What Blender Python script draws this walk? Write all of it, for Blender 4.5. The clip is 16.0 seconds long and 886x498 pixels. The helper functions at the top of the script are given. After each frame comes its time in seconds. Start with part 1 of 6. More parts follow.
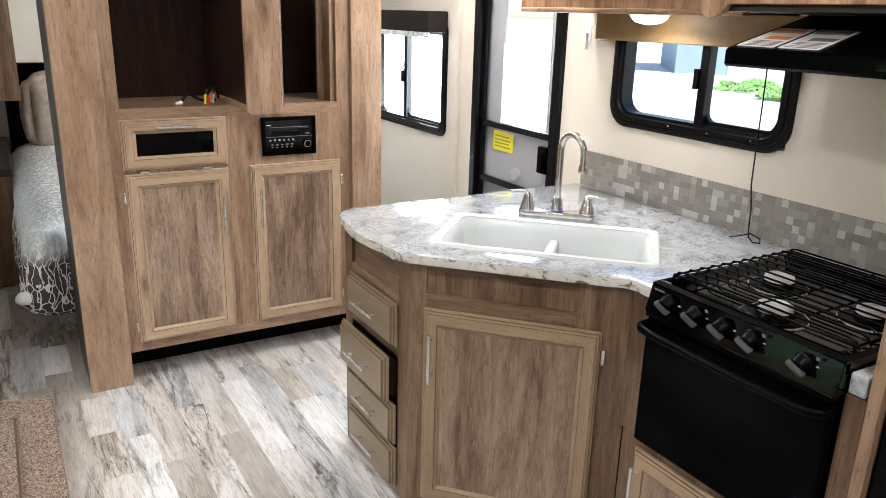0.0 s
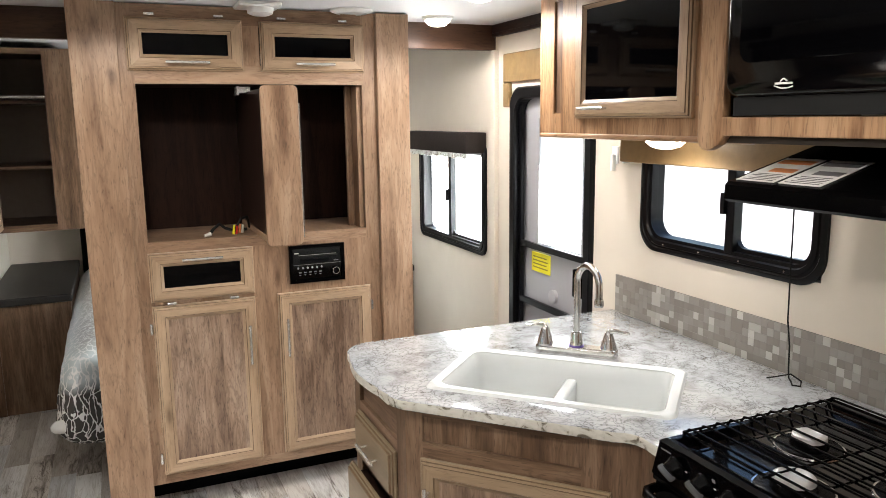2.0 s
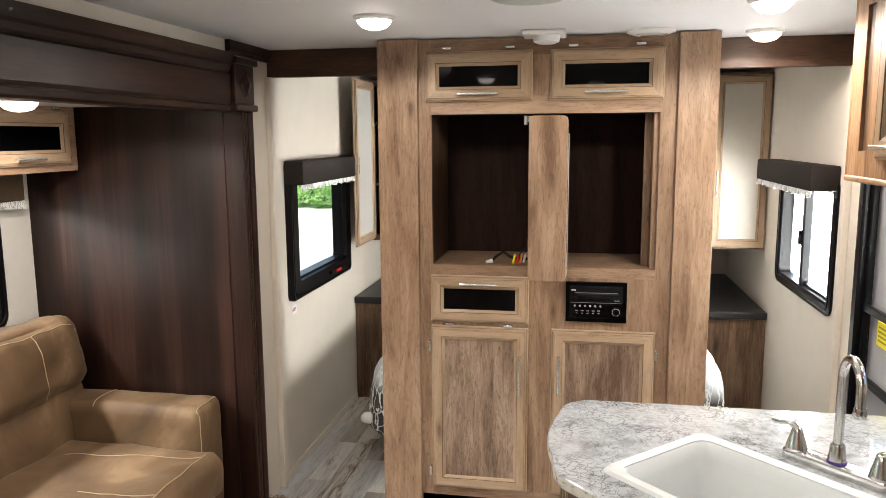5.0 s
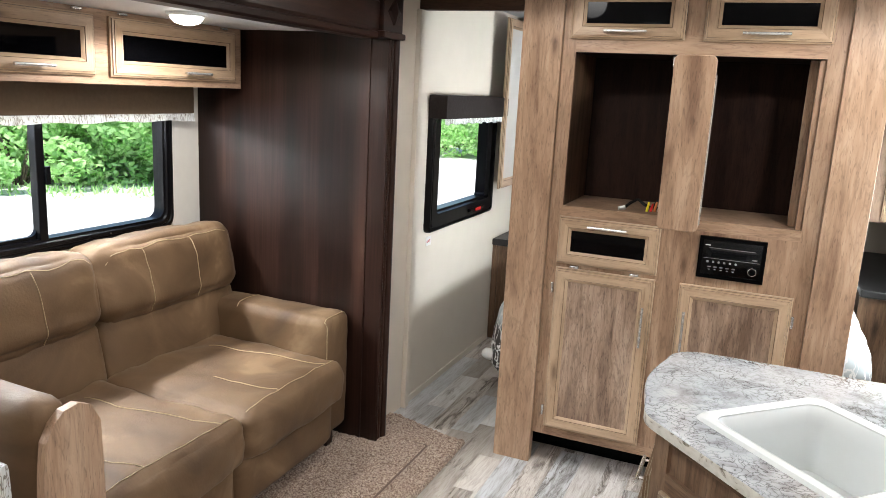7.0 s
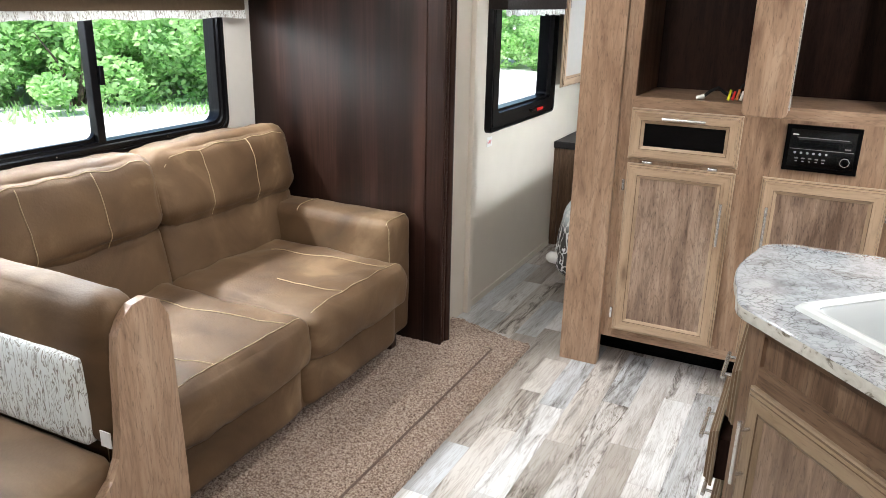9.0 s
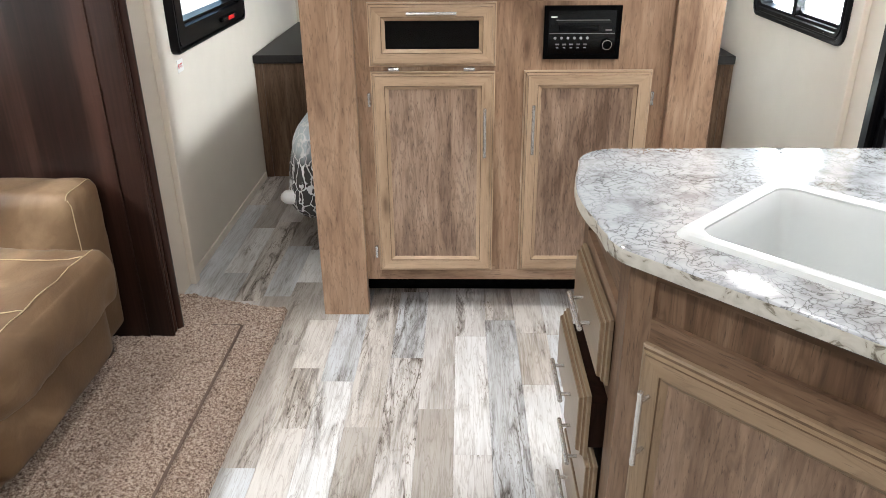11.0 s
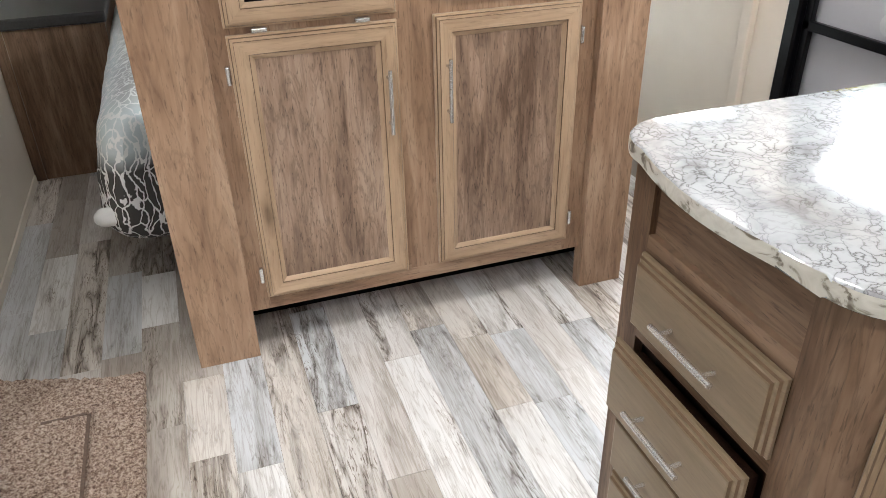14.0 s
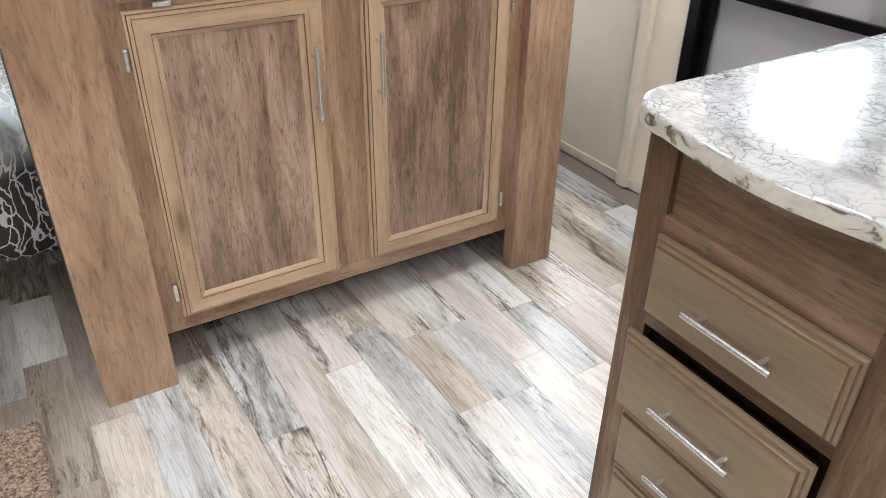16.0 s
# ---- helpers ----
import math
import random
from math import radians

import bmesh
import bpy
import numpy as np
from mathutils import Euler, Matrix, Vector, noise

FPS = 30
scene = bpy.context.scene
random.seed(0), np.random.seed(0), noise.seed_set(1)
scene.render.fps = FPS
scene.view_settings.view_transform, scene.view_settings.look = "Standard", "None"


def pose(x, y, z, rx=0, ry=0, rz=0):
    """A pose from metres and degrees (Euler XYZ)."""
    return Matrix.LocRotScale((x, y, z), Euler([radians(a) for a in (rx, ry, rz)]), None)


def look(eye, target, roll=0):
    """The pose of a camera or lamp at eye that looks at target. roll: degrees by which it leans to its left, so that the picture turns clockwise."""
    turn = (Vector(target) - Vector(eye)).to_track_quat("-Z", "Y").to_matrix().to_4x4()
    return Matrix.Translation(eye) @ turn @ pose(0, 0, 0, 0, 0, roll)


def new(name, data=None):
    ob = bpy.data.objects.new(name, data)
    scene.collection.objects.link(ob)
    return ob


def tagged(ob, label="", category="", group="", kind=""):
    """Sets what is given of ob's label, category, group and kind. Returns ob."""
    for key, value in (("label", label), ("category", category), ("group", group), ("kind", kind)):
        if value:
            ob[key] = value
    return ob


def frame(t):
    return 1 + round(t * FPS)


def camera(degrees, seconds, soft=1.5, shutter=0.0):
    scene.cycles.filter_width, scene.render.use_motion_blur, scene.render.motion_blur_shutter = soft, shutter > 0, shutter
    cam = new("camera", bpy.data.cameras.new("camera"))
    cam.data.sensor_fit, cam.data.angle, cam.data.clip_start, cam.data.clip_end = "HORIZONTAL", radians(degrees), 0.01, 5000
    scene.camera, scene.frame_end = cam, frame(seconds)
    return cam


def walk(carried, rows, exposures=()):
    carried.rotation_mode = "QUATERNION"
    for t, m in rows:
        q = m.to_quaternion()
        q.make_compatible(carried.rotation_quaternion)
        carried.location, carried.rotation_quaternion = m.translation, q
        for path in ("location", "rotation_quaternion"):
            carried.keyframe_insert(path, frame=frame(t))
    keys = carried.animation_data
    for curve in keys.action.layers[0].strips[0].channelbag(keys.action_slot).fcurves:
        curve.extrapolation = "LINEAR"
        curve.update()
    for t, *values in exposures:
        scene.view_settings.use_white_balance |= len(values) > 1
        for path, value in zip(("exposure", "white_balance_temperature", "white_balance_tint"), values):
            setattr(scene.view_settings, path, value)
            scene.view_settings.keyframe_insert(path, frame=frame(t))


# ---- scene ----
cam = camera(61.1, 16.0, soft=0.8)
PATH = [
    (0, (0.082, 0.085, 1.477), (1.059, 1.724, 0.878), 1.6),
    (0.5, (0.113, 0.082, 1.497), (1.048, 1.767, 0.963), 1.2),
    (1, (0.178, 0.083, 1.521), (1.081, 1.805, 1.051), 0.2),
    (1.5, (0.275, 0.086, 1.542), (1.154, 1.836, 1.135), -0.2),
    (2, (0.378, 0.086, 1.56), (1.162, 1.893, 1.216), -0.7),
    (2.5, (0.476, 0.096, 1.578), (1.094, 1.971, 1.257), -2.3),
    (3, (0.57, 0.131, 1.592), (1.064, 2.044, 1.283), -1.3),
    (3.5, (0.703, 0.167, 1.611), (1.016, 2.12, 1.317), -0.3),
    (4, (0.822, 0.191, 1.627), (0.87, 2.168, 1.33), -0.6),
    (4.2, (0.868, 0.19, 1.634), (0.82, 2.167, 1.339), -0.6),
    (6.3, (1.178, 0.193, 1.562), (0.537, 2.056, 1.215), 1.8),
    (6.5, (1.175, 0.197, 1.56), (0.506, 2.046, 1.195), 2.4),
    (7, (1.172, 0.197, 1.531), (0.422, 2.003, 1.116), 3.0),
    (7.5, (1.17, 0.191, 1.488), (0.325, 1.944, 1.027), 3.4),
    (8, (1.168, 0.188, 1.488), (0.276, 1.902, 0.973), 3.4),
    (8.5, (1.15, 0.196, 1.47), (0.251, 1.892, 0.907), 2.1),
    (9, (1.095, 0.259, 1.435), (0.252, 1.959, 0.803), 1.2),
    (9.5, (1.032, 0.404, 1.407), (0.348, 2.159, 0.736), -1.1),
    (10, (0.974, 0.521, 1.407), (0.49, 2.311, 0.657), -2.8),
    (10.2, (0.92, 0.567, 1.393), (0.533, 2.37, 0.619), -2.2),
    (12.3, (0.572, 1.011, 1.322), (0.872, 2.761, 0.402), -0.7),
    (12.5, (0.534, 1.048, 1.315), (0.873, 2.788, 0.388), -0.7),
    (13, (0.454, 1.143, 1.3), (0.853, 2.855, 0.345), -1.5),
    (13.5, (0.417, 1.267, 1.296), (0.885, 2.945, 0.314), -1.9),
    (14, (0.386, 1.371, 1.283), (0.929, 3.007, 0.269), -1.3),
    (14.5, (0.365, 1.445, 1.261), (1.012, 3.024, 0.219), -0.6),
    (15, (0.312, 1.518, 1.254), (1.076, 3.044, 0.211), -0.7),
    (15.5, (0.273, 1.585, 1.241), (1.14, 3.057, 0.2), -0.1),
    (16, (0.239, 1.612, 1.224), (1.137, 3.051, 0.165), 0.9),
]
EXPOSURE = [(0, 1.20, 6300, 10), (1.5, 1.16, 6500, 10), (2.5, 1.08, 6850, 11), (3.5, 1.00, 7150, 12), (4.2, 1.02, 7100, 12), (6.3, 1.16, 6500, 10), (9, 1.22, 6250, 9), (12.3, 1.15, 6300, 10), (16, 1.17, 6350, 10)]
walk(cam, [(t, look(eye, target, roll)) for t, eye, target, roll in PATH], EXPOSURE)

# ---- world, sun, lamps ----
world = bpy.data.worlds.new("sky")
scene.world = world
world.use_nodes = True
wn = world.node_tree.nodes
sky = wn.new("ShaderNodeTexSky")
sky.sky_type, sky.sun_disc = "NISHITA", False
sky.sun_elevation, sky.sun_rotation = radians(58), radians(180)
wn["Background"].inputs[1].default_value = 0.15
world.node_tree.links.new(sky.outputs[0], wn["Background"].inputs[0])
sun = new("sun", bpy.data.lights.new("sun", "SUN"))
sun.data.energy, sun.data.angle, sun.data.color = 5.0, radians(3), (1, 0.96, 0.9)
sun.matrix_world = look((0, 0, 0), (-0.04, 0.6, -1.0))

LAMPS = [(0.40, 2.54, 1.985), (1.555, 2.46, 1.985), (1.69, 3.14, 1.985), (0.45, 1.15, 1.985), (1.15, 0.45, 1.985), (0.4, -0.6, 1.985)]
# the one over the bed is unseen, added to brighten the bedroom
SLIDE_LAMP, COUNTER_LAMP, BED_FILL_LAMP = (-0.62, 2.22, 1.735), (1.88, 1.88, 1.505), (0.9, 4.5, 1.985)


def lamp(x, y, z, watts, size=0.06):
    """A dome's light: even to all sides below the ceiling."""
    ob = new("lamp", bpy.data.lights.new("lamp", "SPOT"))
    ob.data.spot_size, ob.data.spot_blend, ob.data.shadow_soft_size = radians(172), 0.25, size
    ob.data.energy, ob.data.color = watts * 3.5, (1, 0.965, 0.925)
    ob.matrix_world = look((x, y, z - 0.05), (x, y, z - 1))
    return ob


for p, watts in zip(LAMPS, (2.6, 5.0, 2.6, 4.5, 4.5, 4.0)):
    lamp(*p, watts)
lamp(*BED_FILL_LAMP, 2.3)
lamp(*SLIDE_LAMP, 4.0)
lamp(*COUNTER_LAMP, 0.8, 0.05)


def daylight(x, y, z, wide, high, way, watts, drop=0.25):
    """The sky's light in a window's opening."""
    ob = new("daylight", bpy.data.lights.new("daylight", "AREA"))
    ob.data.shape, ob.data.size, ob.data.size_y, ob.data.energy, ob.data.color = "RECTANGLE", wide, high, watts, (0.93, 0.97, 1.0)
    ob.matrix_world = look((x, y, z), (x + way, y, z - drop))


daylight(-1.185, 1.65, 1.385, 1.9, 0.05, 1, 26)
daylight(-0.325, 3.88, 1.425, 0.7, 0.05, 1, 7, -0.35)
daylight(2.125, 3.87, 1.13, 0.7, 0.45, -1, 14, 0.05)
daylight(2.125, 2.82, 1.28, 0.33, 0.55, -1, 4)
daylight(2.095, 1.83, 1.445, 0.65, 0.05, -1, 2.0)


# ---- materials ----
def mat(name, rough=0.5, metal=0.0):
    m = bpy.data.materials.new(name)
    m.use_nodes = True
    b = m.node_tree.nodes["Principled BSDF"]
    b.inputs["Roughness"].default_value, b.inputs["Metallic"].default_value = rough, metal
    b.inputs["Specular IOR Level"].default_value = 0.3
    return m, m.node_tree.nodes, m.node_tree.links, b


def plain(name, rgb, rough=0.5, metal=0.0, vary=0.12, scale=30, bump=0.0):
    m, n, l, b = mat(name, rough, metal)
    tc, no, mx = n.new("ShaderNodeTexCoord"), n.new("ShaderNodeTexNoise"), n.new("ShaderNodeMix")
    mx.data_type = "RGBA"
    no.inputs["Scale"].default_value, no.inputs["Detail"].default_value = scale, 6
    l.new(tc.outputs["Object"], no.inputs["Vector"])
    l.new(no.outputs[0], mx.inputs[0])
    mx.inputs[6].default_value = (*[c * (1 - vary) for c in rgb], 1)
    mx.inputs[7].default_value = (*[min(1, c * (1 + vary)) for c in rgb], 1)
    l.new(mx.outputs[2], b.inputs["Base Color"])
    if bump:
        bu = n.new("ShaderNodeBump")
        bu.inputs["Strength"].default_value, bu.inputs["Distance"].default_value = bump, 0.004
        l.new(no.outputs[0], bu.inputs["Height"])
        l.new(bu.outputs[0], b.inputs["Normal"])
    return m


def ramp(n, stops):
    r = n.new("ShaderNodeValToRGB")
    while len(r.color_ramp.elements) < len(stops):
        r.color_ramp.elements.new(0.5)
    for e, (p, c) in zip(r.color_ramp.elements, stops):
        e.position, e.color = p, (*c, 1)
    return r


def wood(name, stops, grain="z", rough=0.42, knots=0.25, fine=70, bump=0.15, broad=9.0, lines=0.24, stretch=0.105):
    """Printed wood grain: broad streaks, fibres, thin dark grain lines and a few knots."""
    m, n, l, b = mat(name, rough)
    tc = n.new("ShaderNodeTexCoord")
    across = {"z": (1, 1, stretch), "h": (stretch, stretch, 1), "y": (1, stretch, 1)}[grain]

    def layer(scale, detail, distortion):
        mp, no = n.new("ShaderNodeMapping"), n.new("ShaderNodeTexNoise")
        mp.inputs["Scale"].default_value = [a * scale for a in across]
        no.inputs["Scale"].default_value, no.inputs["Detail"].default_value, no.inputs["Distortion"].default_value = 1.6, detail, distortion
        l.new(tc.outputs["Object"], mp.inputs[0])
        l.new(mp.outputs[0], no.inputs["Vector"])
        return no.outputs[0]

    def calc(op, a, c, d=None):
        x = n.new("ShaderNodeMath")
        x.operation = op
        for i, v in enumerate((a, c, d)):
            if isinstance(v, (int, float)):
                x.inputs[i].default_value = v
            elif v is not None:
                l.new(v, x.inputs[i])
        return x.outputs[0]

    wide, fibre, thin, pore = layer(broad, 9, 0.9), layer(fine, 7, 0.3), layer(broad * 1.9, 4, 1.6), layer(fine * 2.2, 3, 0.0)
    tone = calc("MULTIPLY_ADD", wide, 0.74, calc("MULTIPLY", fibre, 0.26))
    kn = n.new("ShaderNodeTexNoise")
    mp = n.new("ShaderNodeMapping")
    mp.inputs["Scale"].default_value = [4 * a ** 0.45 for a in across]
    l.new(tc.outputs["Object"], mp.inputs[0])
    l.new(mp.outputs[0], kn.inputs["Vector"])
    kn.inputs["Scale"].default_value, kn.inputs["Detail"].default_value = 2.2, 2
    tone = calc("ADD", tone, calc("MULTIPLY", calc("SUBTRACT", kn.outputs[0], 0.5), knots))
    r = ramp(n, stops)
    l.new(tone, r.inputs[0])
    ridge = ramp(n, [(0.0, (1 - lines,) * 3), (0.018, (1 - lines * 0.6,) * 3), (0.05, (1, 1, 1))])
    l.new(calc("ABSOLUTE", calc("SUBTRACT", thin, 0.5), 0), ridge.inputs[0])
    vo = n.new("ShaderNodeTexVoronoi")
    mv = n.new("ShaderNodeMapping")
    mv.inputs["Scale"].default_value = [6 * a ** 0.55 for a in across]
    l.new(tc.outputs["Object"], mv.inputs[0])
    l.new(mv.outputs[0], vo.inputs["Vector"])
    vo.inputs["Scale"].default_value = 1.0
    spot = ramp(n, [(0.03, (0.45, 0.42, 0.40)), (0.07, (0.75, 0.73, 0.72)), (0.13, (1, 1, 1))])
    l.new(vo.outputs["Distance"], spot.inputs[0])
    dash = ramp(n, [(0.33, (1 - lines * 1.5,) * 3), (0.39, (1, 1, 1))])
    l.new(pore, dash.inputs[0])
    col = r.outputs[0]
    for over in (ridge.outputs[0], spot.outputs[0], dash.outputs[0]):
        mx = n.new("ShaderNodeMix")
        mx.data_type, mx.blend_type = "RGBA", "MULTIPLY"
        mx.inputs[0].default_value = 1 if lines else 0
        l.new(col, mx.inputs[6])
        l.new(over, mx.inputs[7])
        col = mx.outputs[2]
    l.new(col, b.inputs["Base Color"])
    bu = n.new("ShaderNodeBump")
    bu.inputs["Strength"].default_value, bu.inputs["Distance"].default_value = bump, 0.002
    l.new(fibre, bu.inputs["Height"])
    l.new(bu.outputs[0], b.inputs["Normal"])
    return m


OAK = [(0.32, (0.175, 0.100, 0.060)), (0.43, (0.265, 0.163, 0.101)), (0.54, (0.335, 0.215, 0.138)), (0.66, (0.41, 0.280, 0.188))]
FRAME = [(0.30, (0.28, 0.184, 0.112)), (0.5, (0.40, 0.277, 0.178)), (0.70, (0.475, 0.342, 0.228))]
PANEL = [(0.33, (0.13, 0.080, 0.053)), (0.44, (0.225, 0.148, 0.102)), (0.54, (0.305, 0.208, 0.148)), (0.66, (0.39, 0.280, 0.205))]
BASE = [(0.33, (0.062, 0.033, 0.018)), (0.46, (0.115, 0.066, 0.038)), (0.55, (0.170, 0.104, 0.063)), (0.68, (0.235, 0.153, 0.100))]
DARK = [(0.34, (0.006, 0.0026, 0.0018)), (0.48, (0.0150, 0.0062, 0.0041)), (0.66, (0.044, 0.020, 0.0135))]
oak, oak_h = wood("oak_laminate", OAK, lines=0.2, fine=60, broad=8, stretch=0.15), wood("oak_laminate_crosswise", OAK, "h", lines=0.2, fine=60, broad=8, stretch=0.15)
door_v, door_h = wood("door_frame_wood", FRAME, rough=0.38, knots=0.1, bump=0.05, lines=0.12), wood("door_frame_wood_crosswise", FRAME, "h", rough=0.38, knots=0.1, bump=0.05, lines=0.12)
panel_oak = wood("door_panel_oak", PANEL, knots=0.35, fine=95, broad=10, stretch=0.14, lines=0.3)
# the oak again for the wall cabinets, with warm lamp light in its colour
LAMPLIT = [(0.34, (0.19, 0.095, 0.045)), (0.45, (0.32, 0.18, 0.095)), (0.55, (0.40, 0.24, 0.135)), (0.67, (0.47, 0.30, 0.18))]
lamplit_oak, lamplit_oak_h = wood("lamplit_oak_laminate", LAMPLIT), wood("lamplit_oak_laminate_crosswise", LAMPLIT, "h")
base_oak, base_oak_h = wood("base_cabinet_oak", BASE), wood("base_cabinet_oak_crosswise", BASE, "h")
dark_wood, dark_wood_h = wood("espresso_wood", DARK, rough=0.33, knots=0.1, broad=4.0, lines=0.04, stretch=0.03), wood("espresso_wood_crosswise", DARK, "h", rough=0.35, knots=0.1)
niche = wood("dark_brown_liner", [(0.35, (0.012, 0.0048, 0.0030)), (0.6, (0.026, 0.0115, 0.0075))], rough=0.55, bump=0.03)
black = plain("black_enamel", (0.0008, 0.0008, 0.0011), 0.09, vary=0.2)
black_satin = plain("black_satin", (0.0009, 0.0009, 0.0011), 0.26, vary=0.3, scale=60)
black_frame = plain("black_window_frame", (0.002, 0.002, 0.0027), 0.32, vary=0.3, scale=50)
rubber = plain("black_rubber", (0.015, 0.015, 0.015), 0.8)
glass_black = plain("smoked_glass", (0.0012, 0.0012, 0.0016), 0.04, vary=0.1)
nickel = plain("brushed_nickel", (0.70, 0.685, 0.66), 0.24, 0.75, vary=0.08, scale=200)
faucet_metal = plain("satin_faucet_metal", (0.60, 0.585, 0.565), 0.2, 1.0, vary=0.08, scale=120)
chrome = plain("chrome", (0.62, 0.61, 0.60), 0.12, 1.0, vary=0.05)
wall_paper = plain("cream_wallboard", (0.66, 0.595, 0.51), 0.7, vary=0.045, scale=9, bump=0.08)
ceiling_white = plain("white_ceiling_panel", (0.74, 0.75, 0.76), 0.55, vary=0.03, scale=6)
white_plastic = plain("white_plastic", (0.78, 0.78, 0.76), 0.35, vary=0.03)
sink_white = plain("white_sink_acrylic", (0.66, 0.68, 0.675), 0.18, vary=0.02)
bronze_fabric = plain("bronze_valance", (0.24, 0.155, 0.07), 0.42, vary=0.25, scale=30, bump=0.35)
brown_fabric = plain("dark_brown_valance", (0.016, 0.0105, 0.009), 0.75, vary=0.3, scale=90, bump=0.4)
slide_fabric = plain("brown_valance", (0.11, 0.075, 0.045), 0.75, vary=0.2, scale=60, bump=0.3)
counter_black = plain("charcoal_laminate", (0.020, 0.019, 0.019), 0.4, vary=0.4, scale=140)
yellow = plain("yellow_sticker", (0.80, 0.72, 0.03), 0.5, vary=0.04)
paper = plain("white_label", (0.75, 0.73, 0.70), 0.5, vary=0.05)
orange = plain("orange_print", (0.62, 0.20, 0.06), 0.5)
ink = plain("grey_print", (0.16, 0.15, 0.15), 0.6)
red = plain("red_plastic", (0.65, 0.02, 0.02), 0.4)
gravel = plain("pale_gravel", (0.58, 0.57, 0.55), 0.9, vary=0.35, scale=14, bump=0.6)
siding = plain("grey_siding", (0.22, 0.28, 0.33), 0.7, vary=0.08, scale=3)
aluminium = plain("outer_skin", (0.7, 0.7, 0.7), 0.4, vary=0.03)


def emitting(name, rgb, power):
    m, n, l, b = mat(name, 0.4)
    b.inputs["Base Color"].default_value = (*rgb, 1)
    b.inputs["Emission Color"].default_value, b.inputs["Emission Strength"].default_value = (*rgb, 1), power
    return m


lit_dome = emitting("lit_lamp_dome", (1, 0.95, 0.88), 9.0)


def make_glass():
    m, n, l, b = mat("window_glass", 0.0)
    b.inputs["Base Color"].default_value = (0.93, 0.97, 0.96, 1)
    b.inputs["Transmission Weight"].default_value, b.inputs["IOR"].default_value = 1.0, 1.1
    return m


def make_frosted():
    m, n, l, b = mat("frosted_door_glass", 0.55)
    b.inputs["Base Color"].default_value = (0.9, 0.92, 0.95, 1)
    b.inputs["Transmission Weight"].default_value, b.inputs["IOR"].default_value = 0.92, 1.2
    return m


def make_marble():
    """White laminate with a fine network of grey-brown veins and soft grey clouds."""
    m, n, l, b = mat("marble_laminate", 0.12)
    b.inputs["Specular IOR Level"].default_value = 0.6
    b.inputs["Coat Weight"].default_value, b.inputs["Coat Roughness"].default_value = 0.7, 0.05
    tc = n.new("ShaderNodeTexCoord")
    wa, ad, vo = n.new("ShaderNodeTexNoise"), n.new("ShaderNodeVectorMath"), n.new("ShaderNodeTexVoronoi")
    wa.inputs["Scale"].default_value, wa.inputs["Detail"].default_value = 13, 5
    ad.operation = "MULTIPLY_ADD"
    ad.inputs[1].default_value = (0.2, 0.2, 0.2)
    vo.feature, vo.inputs["Scale"].default_value = "DISTANCE_TO_EDGE", 34
    l.new(tc.outputs["Object"], wa.inputs["Vector"])
    l.new(wa.outputs[1], ad.inputs[0])
    l.new(tc.outputs["Object"], ad.inputs[2])
    l.new(ad.outputs[0], vo.inputs["Vector"])
    vein = ramp(n, [(0.0, (0.32, 0.305, 0.29)), (0.025, (0.56, 0.55, 0.54)), (0.07, (0.88, 0.88, 0.88)), (0.2, (1, 1, 1))])
    l.new(vo.outputs["Distance"], vein.inputs[0])
    where = n.new("ShaderNodeTexNoise")
    where.inputs["Scale"].default_value, where.inputs["Detail"].default_value = 9, 4
    l.new(tc.outputs["Object"], where.inputs["Vector"])
    much = ramp(n, [(0.36, (0.22,) * 3), (0.58, (1.0,) * 3)])
    l.new(where.outputs[0], much.inputs[0])
    cl = n.new("ShaderNodeTexNoise")
    cl.inputs["Scale"].default_value, cl.inputs["Detail"].default_value, cl.inputs["Distortion"].default_value = 16, 7, 0.6
    l.new(tc.outputs["Object"], cl.inputs["Vector"])
    cloud = ramp(n, [(0.33, (0.32, 0.325, 0.335)), (0.43, (0.42, 0.437, 0.455)), (0.56, (0.50, 0.522, 0.545))])
    l.new(cl.outputs[0], cloud.inputs[0])
    mx = n.new("ShaderNodeMix")
    mx.data_type, mx.blend_type = "RGBA", "MULTIPLY"
    l.new(much.outputs[0], mx.inputs[0])
    l.new(cloud.outputs[0], mx.inputs[6])
    l.new(vein.outputs[0], mx.inputs[7])
    l.new(mx.outputs[2], b.inputs["Base Color"])
    return m


